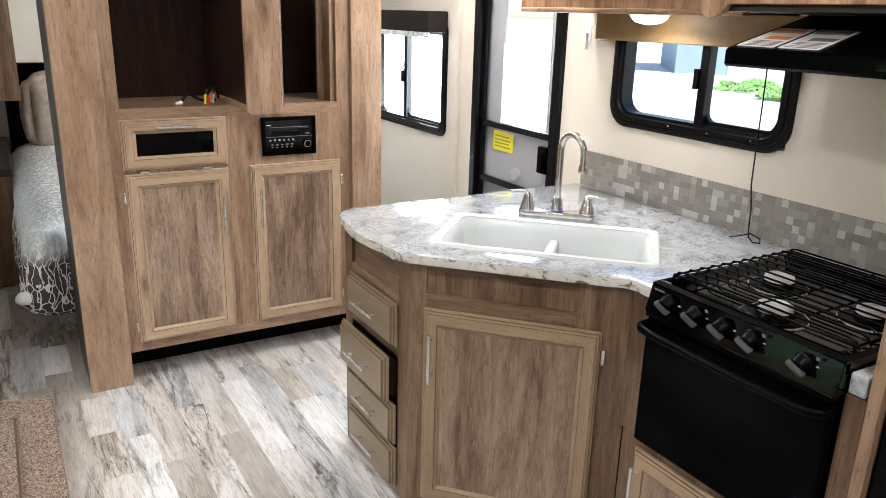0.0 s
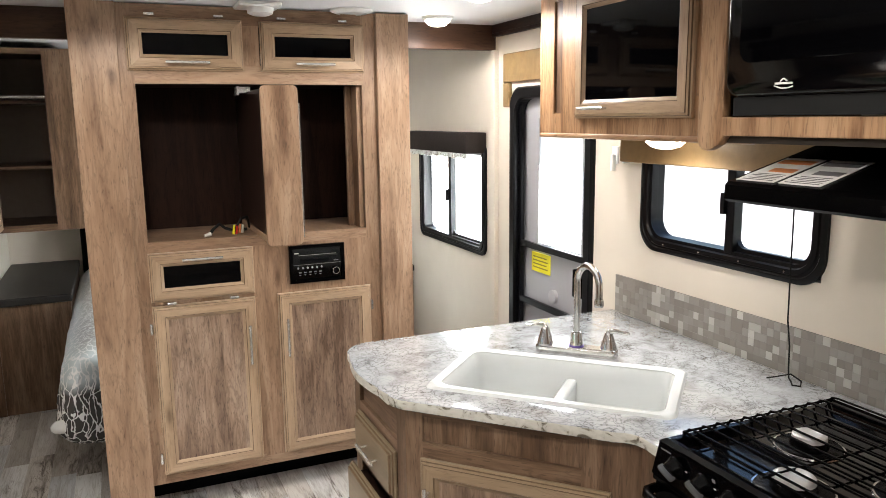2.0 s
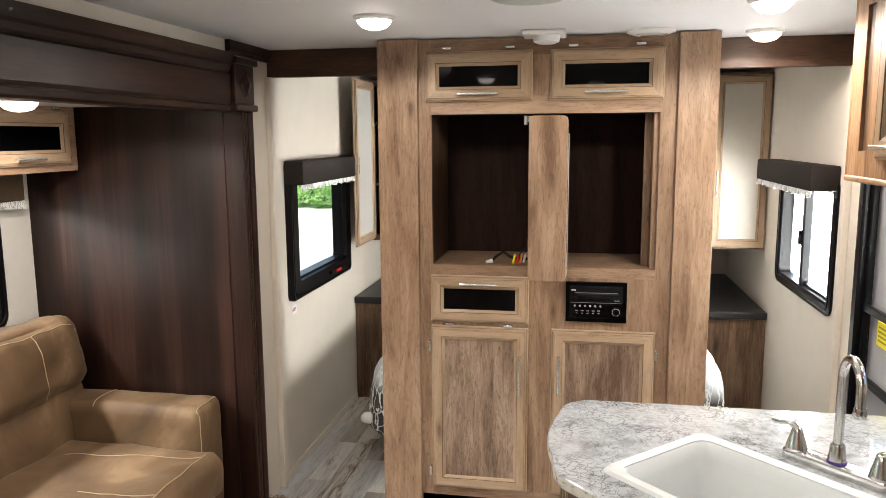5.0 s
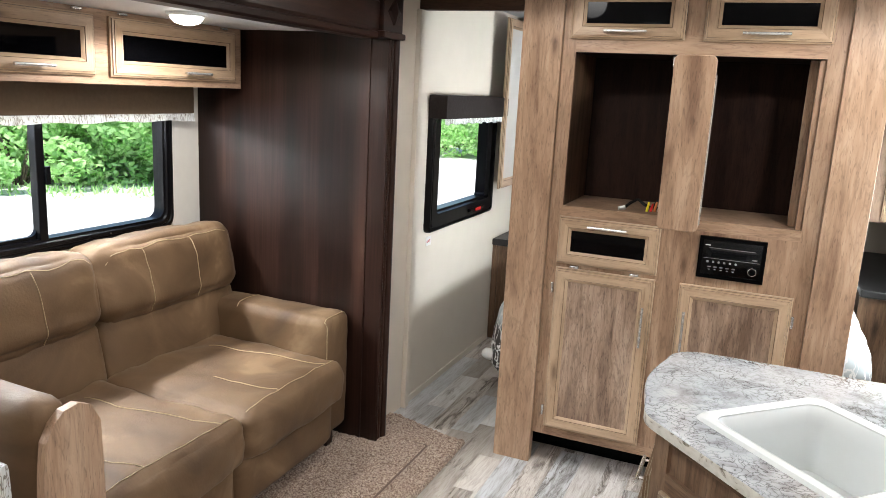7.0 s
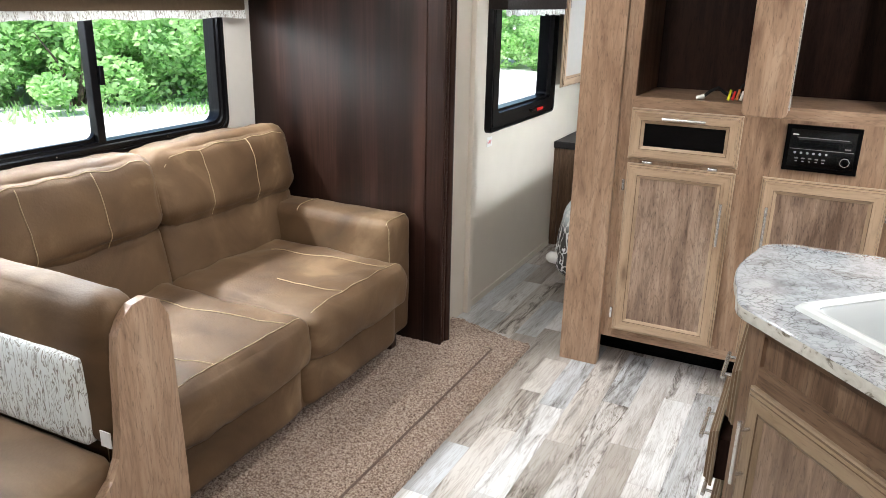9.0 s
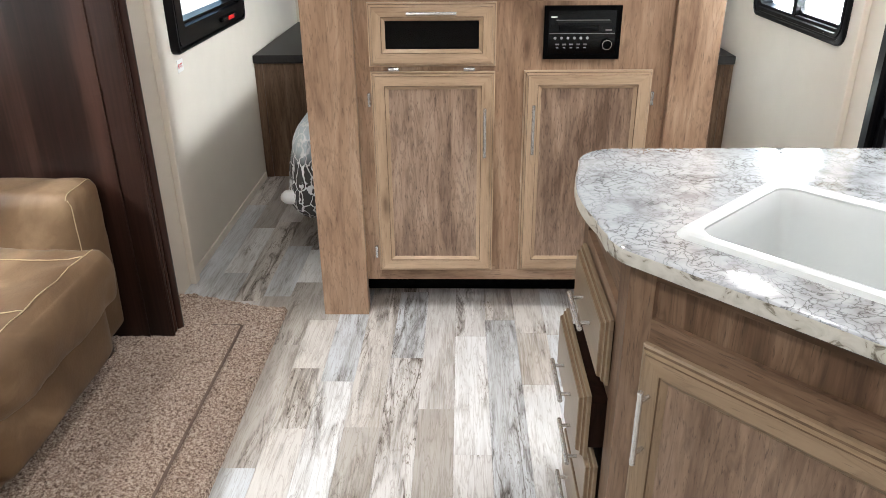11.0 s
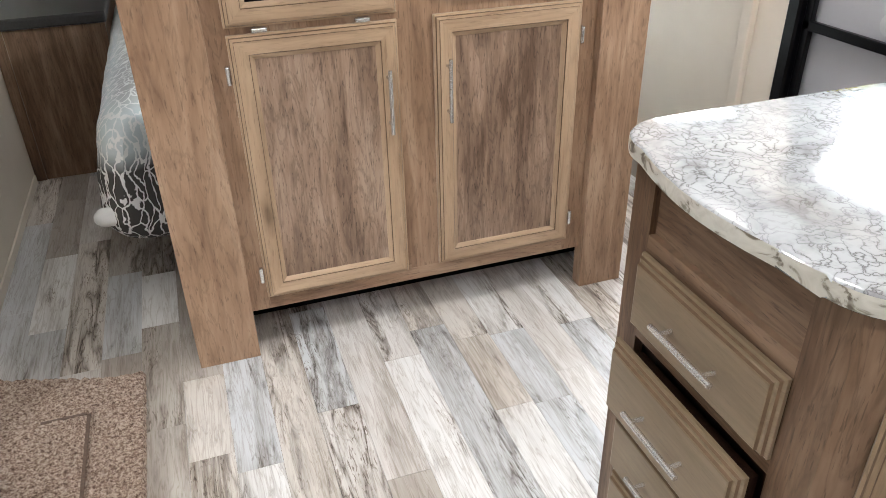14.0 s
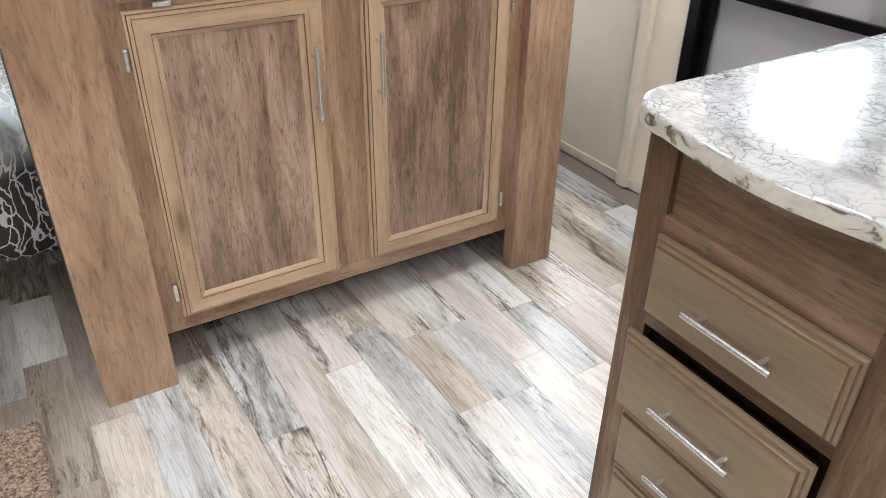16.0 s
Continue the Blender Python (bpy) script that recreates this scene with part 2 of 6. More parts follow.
def make_plank():
    """Weathered plank: pale board, each with its own tint, some crossed by dark wavy grain lines."""
    m, n, l, b = mat("weathered_plank", 0.34)
    tc, oi = n.new("ShaderNodeTexCoord"), n.new("ShaderNodeObjectInfo")

    def calc(op, a, c, d=None):
        x = n.new("ShaderNodeMath")
        x.operation = op
        for i, v in enumerate((a, c, d)):
            if isinstance(v, (int, float)):
                x.inputs[i].default_value = v
            elif v is not None:
                l.new(v, x.inputs[i])
        return x.outputs[0]

    sc, off = n.new("ShaderNodeVectorMath"), n.new("ShaderNodeVectorMath")
    sc.operation, off.operation = "SCALE", "ADD"
    sc.inputs[0].default_value = (37, 91, 13)
    l.new(oi.outputs["Random"], sc.inputs["Scale"])
    l.new(tc.outputs["Object"], off.inputs[0])
    l.new(sc.outputs[0], off.inputs[1])

    def layer(s_, det, dist):
        mp, no = n.new("ShaderNodeMapping"), n.new("ShaderNodeTexNoise")
        mp.inputs["Scale"].default_value = s_
        no.inputs["Scale"].default_value, no.inputs["Detail"].default_value, no.inputs["Distortion"].default_value = 2.0, det, dist
        l.new(off.outputs[0], mp.inputs[0])
        l.new(mp.outputs[0], no.inputs["Vector"])
        return no.outputs[0]

    grainy, fibre, where, soft = layer((13, 1.3, 1), 7, 0.9), layer((110, 6, 1), 4, 0.5), layer((5.5, 1.1, 1), 3, 0.8), layer((6, 0.8, 1), 3, 0.6)
    other = calc("FRACT", calc("MULTIPLY", oi.outputs["Random"], 7.31), 0)
    tint = ramp(n, [(0.0, (0.60, 0.58, 0.56)), (0.18, (0.52, 0.535, 0.55)), (0.36, (0.57, 0.535, 0.495)), (0.54, (0.40, 0.365, 0.33)), (0.7, (0.67, 0.665, 0.655)), (0.86, (0.47, 0.44, 0.41))])
    tint.color_ramp.interpolation = "CONSTANT"
    l.new(oi.outputs["Random"], tint.inputs[0])
    cloud = ramp(n, [(0.32, (0.58, 0.535, 0.49)), (0.44, (0.86, 0.835, 0.81)), (0.56, (1.04, 1.03, 1.02))])
    l.new(calc("MULTIPLY_ADD", fibre, 0.3, calc("MULTIPLY", soft, 0.7)), cloud.inputs[0])
    lines = ramp(n, [(0.0, (0.16, 0.13, 0.11)), (0.014, (0.38, 0.34, 0.31)), (0.04, (0.66, 0.63, 0.60)), (0.09, (1, 1, 1))])
    l.new(calc("ABSOLUTE", calc("SUBTRACT", grainy, 0.5), 0), lines.inputs[0])
    amount = calc("MULTIPLY_ADD", other, 0.34, where)
    mask = ramp(n, [(0.68, (0.05,) * 3), (0.90, (0.95,) * 3)])
    l.new(amount, mask.inputs[0])
    hair = ramp(n, [(0.0, (0.76, 0.73, 0.70)), (0.02, (0.88, 0.865, 0.85)), (0.05, (1, 1, 1))])
    l.new(calc("ABSOLUTE", calc("SUBTRACT", layer((30, 2.4, 1), 6, 1.1), 0.5), 0), hair.inputs[0])
    spalt = ramp(n, [(0.33, (0.24, 0.20, 0.17)), (0.40, (0.64, 0.60, 0.56)), (0.45, (1, 1, 1))])
    l.new(layer((46, 9, 1), 6, 2.2), spalt.inputs[0])
    col = tint.outputs[0]
    for over, fac in ((cloud.outputs[0], None), (hair.outputs[0], None), (lines.outputs[0], mask.outputs[0]), (spalt.outputs[0], mask.outputs[0])):
        mx = n.new("ShaderNodeMix")
        mx.data_type, mx.blend_type = "RGBA", "MULTIPLY"
        mx.inputs[0].default_value = 1
        if fac:
            l.new(fac, mx.inputs[0])
        l.new(col, mx.inputs[6])
        l.new(over, mx.inputs[7])
        col = mx.outputs[2]
    l.new(col, b.inputs["Base Color"])
    bu = n.new("ShaderNodeBump")
    bu.inputs["Strength"].default_value, bu.inputs["Distance"].default_value = 0.12, 0.001
    l.new(fibre, bu.inputs["Height"])
    l.new(bu.outputs[0], b.inputs["Normal"])
    return m


def make_carpet():
    m, n, l, b = mat("beige_carpet", 0.95)
    tc = n.new("ShaderNodeTexCoord")
    no, big = n.new("ShaderNodeTexNoise"), n.new("ShaderNodeTexNoise")
    no.inputs["Scale"].default_value, no.inputs["Detail"].default_value = 220, 4
    big.inputs["Scale"].default_value, big.inputs["Detail"].default_value = 120, 3
    ad = n.new("ShaderNodeMath")
    ad.operation, ad.inputs[1].default_value = "MULTIPLY_ADD", 0.5
    hf = n.new("ShaderNodeMath")
    hf.operation, hf.inputs[1].default_value = "MULTIPLY", 0.5
    for o in (no, big):
        l.new(tc.outputs["Object"], o.inputs["Vector"])
    l.new(big.outputs[0], hf.inputs[0])
    l.new(no.outputs[0], ad.inputs[0])
    l.new(hf.outputs[0], ad.inputs[2])
    r = ramp(n, [(0.36, (0.10, 0.062, 0.045)), (0.47, (0.28, 0.20, 0.155)), (0.60, (0.54, 0.44, 0.36))])
    l.new(ad.outputs[0], r.inputs[0])
    l.new(r.outputs[0], b.inputs["Base Color"])
    bu = n.new("ShaderNodeBump")
    bu.inputs["Strength"].default_value, bu.inputs["Distance"].default_value = 0.8, 0.004
    l.new(no.outputs[0], bu.inputs["Height"])
    l.new(bu.outputs[0], b.inputs["Normal"])
    return m


def make_suede():
    m, n, l, b = mat("tan_suede", 0.62)
    tc = n.new("ShaderNodeTexCoord")
    no, fi = n.new("ShaderNodeTexNoise"), n.new("ShaderNodeTexNoise")
    no.inputs["Scale"].default_value, no.inputs["Detail"].default_value, no.inputs["Distortion"].default_value = 3.2, 7, 0.9
    fi.inputs["Scale"].default_value, fi.inputs["Detail"].default_value = 120, 4
    for o in (no, fi):
        l.new(tc.outputs["Object"], o.inputs["Vector"])
    # pale patches: brushed nap, and lamp sheen painted into the noise
    r = ramp(n, [(0.32, (0.068, 0.037, 0.017)), (0.48, (0.101, 0.058, 0.028)), (0.60, (0.132, 0.078, 0.039)), (0.70, (0.20, 0.126, 0.069))])
    l.new(no.outputs[0], r.inputs[0])
    l.new(r.outputs[0], b.inputs["Base Color"])
    b.inputs["Sheen Weight"].default_value, b.inputs["Sheen Roughness"].default_value = 0.06, 0.35
    bu = n.new("ShaderNodeBump")
    bu.inputs["Strength"].default_value, bu.inputs["Distance"].default_value = 0.22, 0.003
    l.new(fi.outputs[0], bu.inputs["Height"])
    l.new(bu.outputs[0], b.inputs["Normal"])
    return m


def make_branch_print():
    """Bedspread print: branching lines over bands of taupe, pale blue-white and charcoal."""
    m, n, l, b = mat("branch_print_fabric", 0.85)
    tc = n.new("ShaderNodeTexCoord")
    mp, vo, no = n.new("ShaderNodeMapping"), n.new("ShaderNodeTexVoronoi"), n.new("ShaderNodeTexNoise")
    mp.inputs["Scale"].default_value = (34, 34, 11)
    no.inputs["Scale"].default_value, no.inputs["Detail"].default_value = 11, 4
    ad = n.new("ShaderNodeVectorMath")
    ad.operation, ad.inputs[1].default_value = "MULTIPLY_ADD", (2.6, 2.6, 2.6)
    vo.feature = "DISTANCE_TO_EDGE"
    vo.inputs["Scale"].default_value = 1.0
    l.new(tc.outputs["Object"], mp.inputs[0])
    l.new(tc.outputs["Object"], no.inputs["Vector"])
    l.new(mp.outputs[0], ad.inputs[2])
    l.new(no.outputs[1], ad.inputs[0])
    l.new(ad.outputs[0], vo.inputs["Vector"])
    line = ramp(n, [(0.0, (1, 1, 1)), (0.05, (1, 1, 1)), (0.08, (0, 0, 0))])
    l.new(vo.outputs["Distance"], line.inputs[0])
    sep = n.new("ShaderNodeSeparateXYZ")
    l.new(tc.outputs["Object"], sep.inputs[0])
    band = ramp(n, [(0.0, (0.050, 0.046, 0.043)), (0.43, (0.065, 0.060, 0.056)), (0.49, (0.50, 0.55, 0.56)), (0.58, (0.55, 0.60, 0.60)), (0.66, (0.30, 0.24, 0.20))])
    l.new(sep.outputs[2], band.inputs[0])
    mx = n.new("ShaderNodeMix")
    mx.data_type = "RGBA"
    l.new(line.outputs[0], mx.inputs[0])
    l.new(band.outputs[0], mx.inputs[6])
    mx.inputs[7].default_value = (0.74, 0.74, 0.72, 1)
    l.new(mx.outputs[2], b.inputs["Base Color"])
    return m


def make_bark_print():
    """Grey and white wavy print like tree bark."""
    m, n, l, b = mat("bark_print_fabric", 0.8)
    tc, mp, no = n.new("ShaderNodeTexCoord"), n.new("ShaderNodeMapping"), n.new("ShaderNodeTexNoise")
    mp.inputs["Scale"].default_value = (70, 70, 14)
    no.inputs["Scale"].default_value, no.inputs["Detail"].default_value, no.inputs["Distortion"].default_value = 1.0, 2, 1.6
    l.new(tc.outputs["Object"], mp.inputs[0])
    l.new(mp.outputs[0], no.inputs["Vector"])
    r = ramp(n, [(0.44, (0.72, 0.74, 0.72)), (0.475, (0.24, 0.22, 0.19)), (0.495, (0.24, 0.22, 0.19)), (0.53, (0.72, 0.74, 0.73))])
    l.new(no.outputs[0], r.inputs[0])
    l.new(r.outputs[0], b.inputs["Base Color"])
    return m


def make_tile():
    m, n, l, b = mat("mosaic_tile", 0.32, 0.1)
    oi = n.new("ShaderNodeObjectInfo")
    r = ramp(n, [(0.0, (0.225, 0.205, 0.185)), (0.5, (0.265, 0.243, 0.22)), (0.78, (0.30, 0.28, 0.257)), (0.88, (0.40, 0.38, 0.355)), (1.0, (0.52, 0.50, 0.475))])
    l.new(oi.outputs["Random"], r.inputs[0])
    l.new(r.outputs[0], b.inputs["Base Color"])
    return m


def make_leaf():
    m, n, l, b = mat("leaves", 0.6)
    ge = n.new("ShaderNodeNewGeometry")
    r = ramp(n, [(0.0, (0.28, 0.50, 0.16)), (0.5, (0.42, 0.64, 0.27)), (1.0, (0.55, 0.74, 0.40))])
    l.new(ge.outputs["Random Per Island"], r.inputs[0])
    l.new(r.outputs[0], b.inputs["Base Color"])
    tr, mx = n.new("ShaderNodeBsdfTranslucent"), n.new("ShaderNodeMixShader")
    l.new(r.outputs[0], tr.inputs[0])
    mx.inputs[0].default_value = 0.6
    l.new(b.outputs[0], mx.inputs[1])
    l.new(tr.outputs[0], mx.inputs[2])
    l.new(mx.outputs[0], n["Material Output"].inputs[0])
    return m


def make_marble_edge():
    """Cream laminate edge with small dark brown blotches."""
    m, n, l, b = mat("marble_edge_laminate", 0.3)
    tc, no = n.new("ShaderNodeTexCoord"), n.new("ShaderNodeTexNoise")
    mp = n.new("ShaderNodeMapping")
    mp.inputs["Scale"].default_value = (1, 1, 1.6)
    no.inputs["Scale"].default_value, no.inputs["Detail"].default_value, no.inputs["Distortion"].default_value = 24, 5, 1.4
    l.new(tc.outputs["Object"], mp.inputs[0])
    l.new(mp.outputs[0], no.inputs["Vector"])
    r = ramp(n, [(0.34, (0.12, 0.10, 0.075)), (0.395, (0.30, 0.275, 0.225)), (0.43, (0.52, 0.50, 0.44)), (0.6, (0.62, 0.60, 0.54))])
    l.new(no.outputs[0], r.inputs[0])
    l.new(r.outputs[0], b.inputs["Base Color"])
    return m


marble_edge = make_marble_edge()
glass, frosted, marble, plank_mat, carpet_mat = make_glass(), make_frosted(), make_marble(), make_plank(), make_carpet()
suede, branch_print, bark_print, tile_mat, leaf_mat = make_suede(), make_branch_print(), make_bark_print(), make_tile(), make_leaf()
for dull, level in ((black_satin, 0.07), (rubber, 0.1), (dark_wood, 0.28), (dark_wood_h, 0.3), (niche, 0.1), (black_frame, 0.2), (black, 0.3), (glass_black, 0.14)):
    dull.node_tree.nodes["Principled BSDF"].inputs["Specular IOR Level"].default_value = level
oven_black = plain("oven_glass", (0.0004, 0.0004, 0.0006), 0.1, vary=0.1)
oven_black.node_tree.nodes["Principled BSDF"].inputs["Specular IOR Level"].default_value = 0.03
hob_black = plain("hob_enamel", (0.0008, 0.0008, 0.0011), 0.07, vary=0.1)
drawer_wood = wood("drawer_wood", [(0.3, (0.165, 0.117, 0.071)), (0.7, (0.26, 0.194, 0.125))], "h", rough=0.3, knots=0.05, bump=0.03, lines=0.08)
SINK_FRAME = [(0.3, (0.20, 0.135, 0.080)), (0.5, (0.27, 0.188, 0.115)), (0.7, (0.33, 0.235, 0.150))]
sink_frame_v, sink_frame_h = wood("sink_door_frame", SINK_FRAME, rough=0.34, knots=0.15, bump=0.05, lines=0.15), wood("sink_door_frame_crosswise", SINK_FRAME, "h", rough=0.34, knots=0.15, bump=0.05, lines=0.15)
niche_gloss = wood("dark_brown_board", [(0.35, (0.012, 0.006, 0.004)), (0.6, (0.024, 0.012, 0.009))], rough=0.3, bump=0.03)
grout = plain("grey_grout", (0.235, 0.215, 0.195), 0.6)
glaze = plain("brown_glaze", (0.14, 0.088, 0.05), 0.5, vary=0.4, scale=60)
stitch_mat = plain("cream_thread", (0.40, 0.31, 0.19), 0.7)
bark_mat = plain("bark", (0.10, 0.075, 0.055), 0.9, vary=0.4)


# ---- mesh tools ----
def box(x0, x1, y0, y1, z0, z1, bevel=0.0, seg=2):
    bm = bmesh.new()
    bmesh.ops.create_cube(bm, size=1)
    for v in bm.verts:
        v.co = Vector(((x0 + x1) / 2 + v.co.x * (x1 - x0), (y0 + y1) / 2 + v.co.y * (y1 - y0), (z0 + z1) / 2 + v.co.z * (z1 - z0)))
    if bevel:
        bmesh.ops.bevel(bm, geom=bm.edges[:], offset=bevel, segments=seg, affect="EDGES", profile=0.5)
    return bm


def merge(*bms):
    out = bmesh.new()
    for bm in bms:
        me = bpy.data.meshes.new("tmp")
        bm.to_mesh(me)
        out.from_mesh(me)
        bm.free()
        bpy.data.meshes.remove(me)
    return out


def part(name, bm, material, parent=None, label="", m=None, smooth=False):
    if m is not None:
        bm.transform(m)
    bmesh.ops.recalc_face_normals(bm, faces=bm.faces[:])
    me = bpy.data.meshes.new(name)
    bm.to_mesh(me)
    bm.free()
    if smooth:
        for p in me.polygons:
            p.use_smooth = True
        me.set_sharp_from_angle(angle=radians(40))
    me.materials.append(material)
    ob = new(name, me)
    if parent is not None:
        ob.parent = parent
        if parent.type == "EMPTY":
            ob.matrix_parent_inverse = Matrix.Translation(-parent.location)
    if label:
        ob["label"] = label
    return ob


def thing(name, at, label, category, group="", kind=""):
    ob = new(name)
    ob.location = at
    ob.empty_display_size = 0.05
    return tagged(ob, label, category, group, kind)


def solo(name, bm, material, label, category, group="", kind="", m=None, smooth=False):
    return tagged(part(name, bm, material, None, "", m, smooth), label, category, group, kind)


def structure(name, bm, material, label, category, smooth=False):
    return solo(name, bm, material, label, category, "", "structure", None, smooth)


def tube(points, r, seg=8, closed=False):
    """A round bar along the points."""
    bm = bmesh.new()
    pts = [Vector(p) for p in points]
    rings, s = [], None
    for i, p in enumerate(pts):
        a = pts[max(i - 1, 0)] if not closed else pts[i - 1]
        c = pts[min(i + 1, len(pts) - 1)] if not closed else pts[(i + 1) % len(pts)]
        d = (c - a).normalized()
        up = Vector((0, 0, 1)) if abs(d.z) < 0.9 else Vector((0, 1, 0))
        s = d.cross(up).normalized() if s is None else (s - d * s.dot(d)).normalized()
        u = s.cross(d)
        rr = r[i] if isinstance(r, (list, tuple)) else r
        rings.append([bm.verts.new(p + rr * (math.cos(2 * math.pi * k / seg) * s + math.sin(2 * math.pi * k / seg) * u)) for k in range(seg)])
    for i in range(len(rings) - (0 if closed else 1)):
        a, c = rings[i], rings[(i + 1) % len(rings)]
        for k in range(seg):
            bm.faces.new((a[k], a[(k + 1) % seg], c[(k + 1) % seg], c[k]))
    if not closed:
        bm.faces.new(rings[0])
        bm.faces.new(rings[-1])
    return bm


def lathe(profile, seg=24):
    """A turned shape about z from (radius, height) pairs."""
    bm = bmesh.new()
    rings = [[bm.verts.new((max(r, 1e-4) * math.cos(2 * math.pi * k / seg), max(r, 1e-4) * math.sin(2 * math.pi * k / seg), z)) for k in range(seg)] for r, z in profile]
    for a, c in zip(rings, rings[1:]):
        for k in range(seg):
            bm.faces.new((a[k], a[(k + 1) % seg], c[(k + 1) % seg], c[k]))
    bm.faces.new(rings[0])
    bm.faces.new(rings[-1])
    return bm


def slab(outline, z0, z1, bevel=0.0):
    """A flat plate with the given outline (x, y)."""
    bm = bmesh.new()
    f = bm.faces.new([bm.verts.new((x, y, z0)) for x, y in outline])
    up = [e for e in bmesh.ops.extrude_face_region(bm, geom=[f])["geom"] if isinstance(e, bmesh.types.BMVert)]
    for v in up:
        v.co.z = z1
    if bevel:
        rim = [e for e in bm.edges if abs(e.verts[0].co.z - e.verts[1].co.z) < 1e-6]
        bmesh.ops.bevel(bm, geom=rim, offset=bevel, segments=3, affect="EDGES", profile=0.5)
    return bm


def rounded(u0, u1, v0, v1, r, seg=6):
    """A rounded rectangle's outline, counter-clockwise."""
    out = []
    for cu, cv, a in ((u1 - r, v0 + r, -90), (u1 - r, v1 - r, 0), (u0 + r, v1 - r, 90), (u0 + r, v0 + r, 180)):
        for k in range(seg + 1):
            t = radians(a + 90 * k / seg)
            out.append((cu + r * math.cos(t), cv + r * math.sin(t)))
    return out


def ring(loops):
    """Joins outlines, each a list of (u, v, n), into a closed band; the last meets the first."""
    bm = bmesh.new()
    rows = [[bm.verts.new(p) for p in lo] for lo in loops]
    for a, c in zip(rows, rows[1:] + rows[:1]):
        for k in range(len(a)):
            bm.faces.new((a[k], a[(k + 1) % len(a)], c[(k + 1) % len(a)], c[k]))
    return bm


def rim_strip(w, h, a, c):
    """A thin strip running round a rectangle from inset and depth a to inset and depth c."""
    bm = bmesh.new()
    ra, rc = [[bm.verts.new(p) for p in ((e, -t, e), (w - e, -t, e), (w - e, -t, h - e), (e, -t, h - e))] for e, t in (a, c)]
    for k in range(4):
        bm.faces.new((ra[k], ra[(k + 1) % 4], rc[(k + 1) % 4], rc[k]))
    return bm


def cushion(x0, x1, y0, y1, z0, z1, r=0.05, puff=0.0, cuts=12, seed=0.0, wrinkle=0.004):
    """A soft block: rounded edges, bulging faces, faint wrinkles."""
    bm = bmesh.new()
    bmesh.ops.create_cube(bm, size=2)
    bmesh.ops.subdivide_edges(bm, edges=bm.edges[:], cuts=cuts, use_grid_fill=True)
    c = Vector(((x0 + x1) / 2, (y0 + y1) / 2, (z0 + z1) / 2))
    h = Vector(((x1 - x0) / 2, (y1 - y0) / 2, (z1 - z0) / 2))
    r = min(r, *h)
    for v in bm.verts:
        p = Vector([math.copysign(abs(t) ** 0.75, t) for t in v.co])
        q = Vector([a * b for a, b in zip(p, h)])
        core = Vector([max(-b + r, min(b - r, a)) for a, b in zip(q, h)])
        d = q - core
        if d.length > 1e-6:
            q = core + d.normalized() * r
        bulge = puff * (1 - p.x ** 2) * (1 - p.y ** 2) + puff * (1 - p.z ** 2) * ((1 - p.y ** 2) * abs(p.x) ** 3 + (1 - p.x ** 2) * abs(p.y) ** 3)
        if d.length > 1e-6:
            q += d.normalized() * bulge
        w = noise.noise(q * 9 + Vector((seed, seed * 3, 0))) * wrinkle + noise.noise(q * 25 + Vector((seed, 0, seed))) * wrinkle * 0.4
        q += (d.normalized() if d.length > 1e-6 else Vector()) * w
        v.co = c + q
    return bm


def wall_piece(axis, a0, a1, span, height, holes):
    """A wall with thickness a0..a1 on one axis, pierced by holes (s0, s1, z0, z1)."""
    ss = sorted({*span, *[v for h in holes for v in h[:2]]})
    zs = sorted({*height, *[v for h in holes for v in h[2:]]})
    bm = bmesh.new()
    filled = {}
    for i in range(len(ss) - 1):
        for j in range(len(zs) - 1):
            cs, cz = (ss[i] + ss[i + 1]) / 2, (zs[j] + zs[j + 1]) / 2
            filled[i, j] = not any(h[0] < cs < h[1] and h[2] < cz < h[3] for h in holes)
    put = (lambda a, s_, z: (a, s_, z)) if axis == "x" else (lambda a, s_, z: (s_, a, z))
    quad = lambda *ps: bm.faces.new([bm.verts.new(put(*p)) for p in ps])
    for (i, j), on in filled.items():
        if not on:
            continue
        s0, s1, z0, z1 = ss[i], ss[i + 1], zs[j], zs[j + 1]
        for a in (a0, a1):
            quad((a, s0, z0), (a, s1, z0), (a, s1, z1), (a, s0, z1))
        for di, dj, e in ((-1, 0, ((s0, z0), (s0, z1))), (1, 0, ((s1, z0), (s1, z1))), (0, -1, ((s0, z0), (s1, z0))), (0, 1, ((s0, z1), (s1, z1)))):
            if not filled.get((i + di, j + dj), False):
                (p, q), (r_, t) = e
                quad((a0, p, q), (a1, p, q), (a1, r_, t), (a0, r_, t))
    bmesh.ops.remove_doubles(bm, verts=bm.verts[:], dist=1e-5)
    return bm


def face_to(origin, right, out):
    """A pose whose x runs along right, z runs up and -y points out of the surface."""
    rx, oy = Vector(right).normalized(), -Vector(out).normalized()
    m = Matrix.Identity(4)
    for i in range(3):
        m[i][0], m[i][1], m[i][2], m[i][3] = rx[i], oy[i], (0, 0, 1)[i], origin[i]
    return m


# ---- the shell: floor, walls, ceiling ----
XR, XL, ZC, YB, YF = 2.07, -0.30, 1.985, 5.65, -2.0
SX, SY, SZ, SF = -1.16, 2.89, 1.735, -0.20
KWIN, DOOR, RWIN = (1.47, 2.20, 1.115, 1.50), (2.525, 3.145, 0.0, 1.672), (3.44, 4.29, 0.88, 1.42)
LWIN, SWIN = (3.494, 4.38, 0.856, 1.49), (0.60, 2.700, 0.897, 1.45)
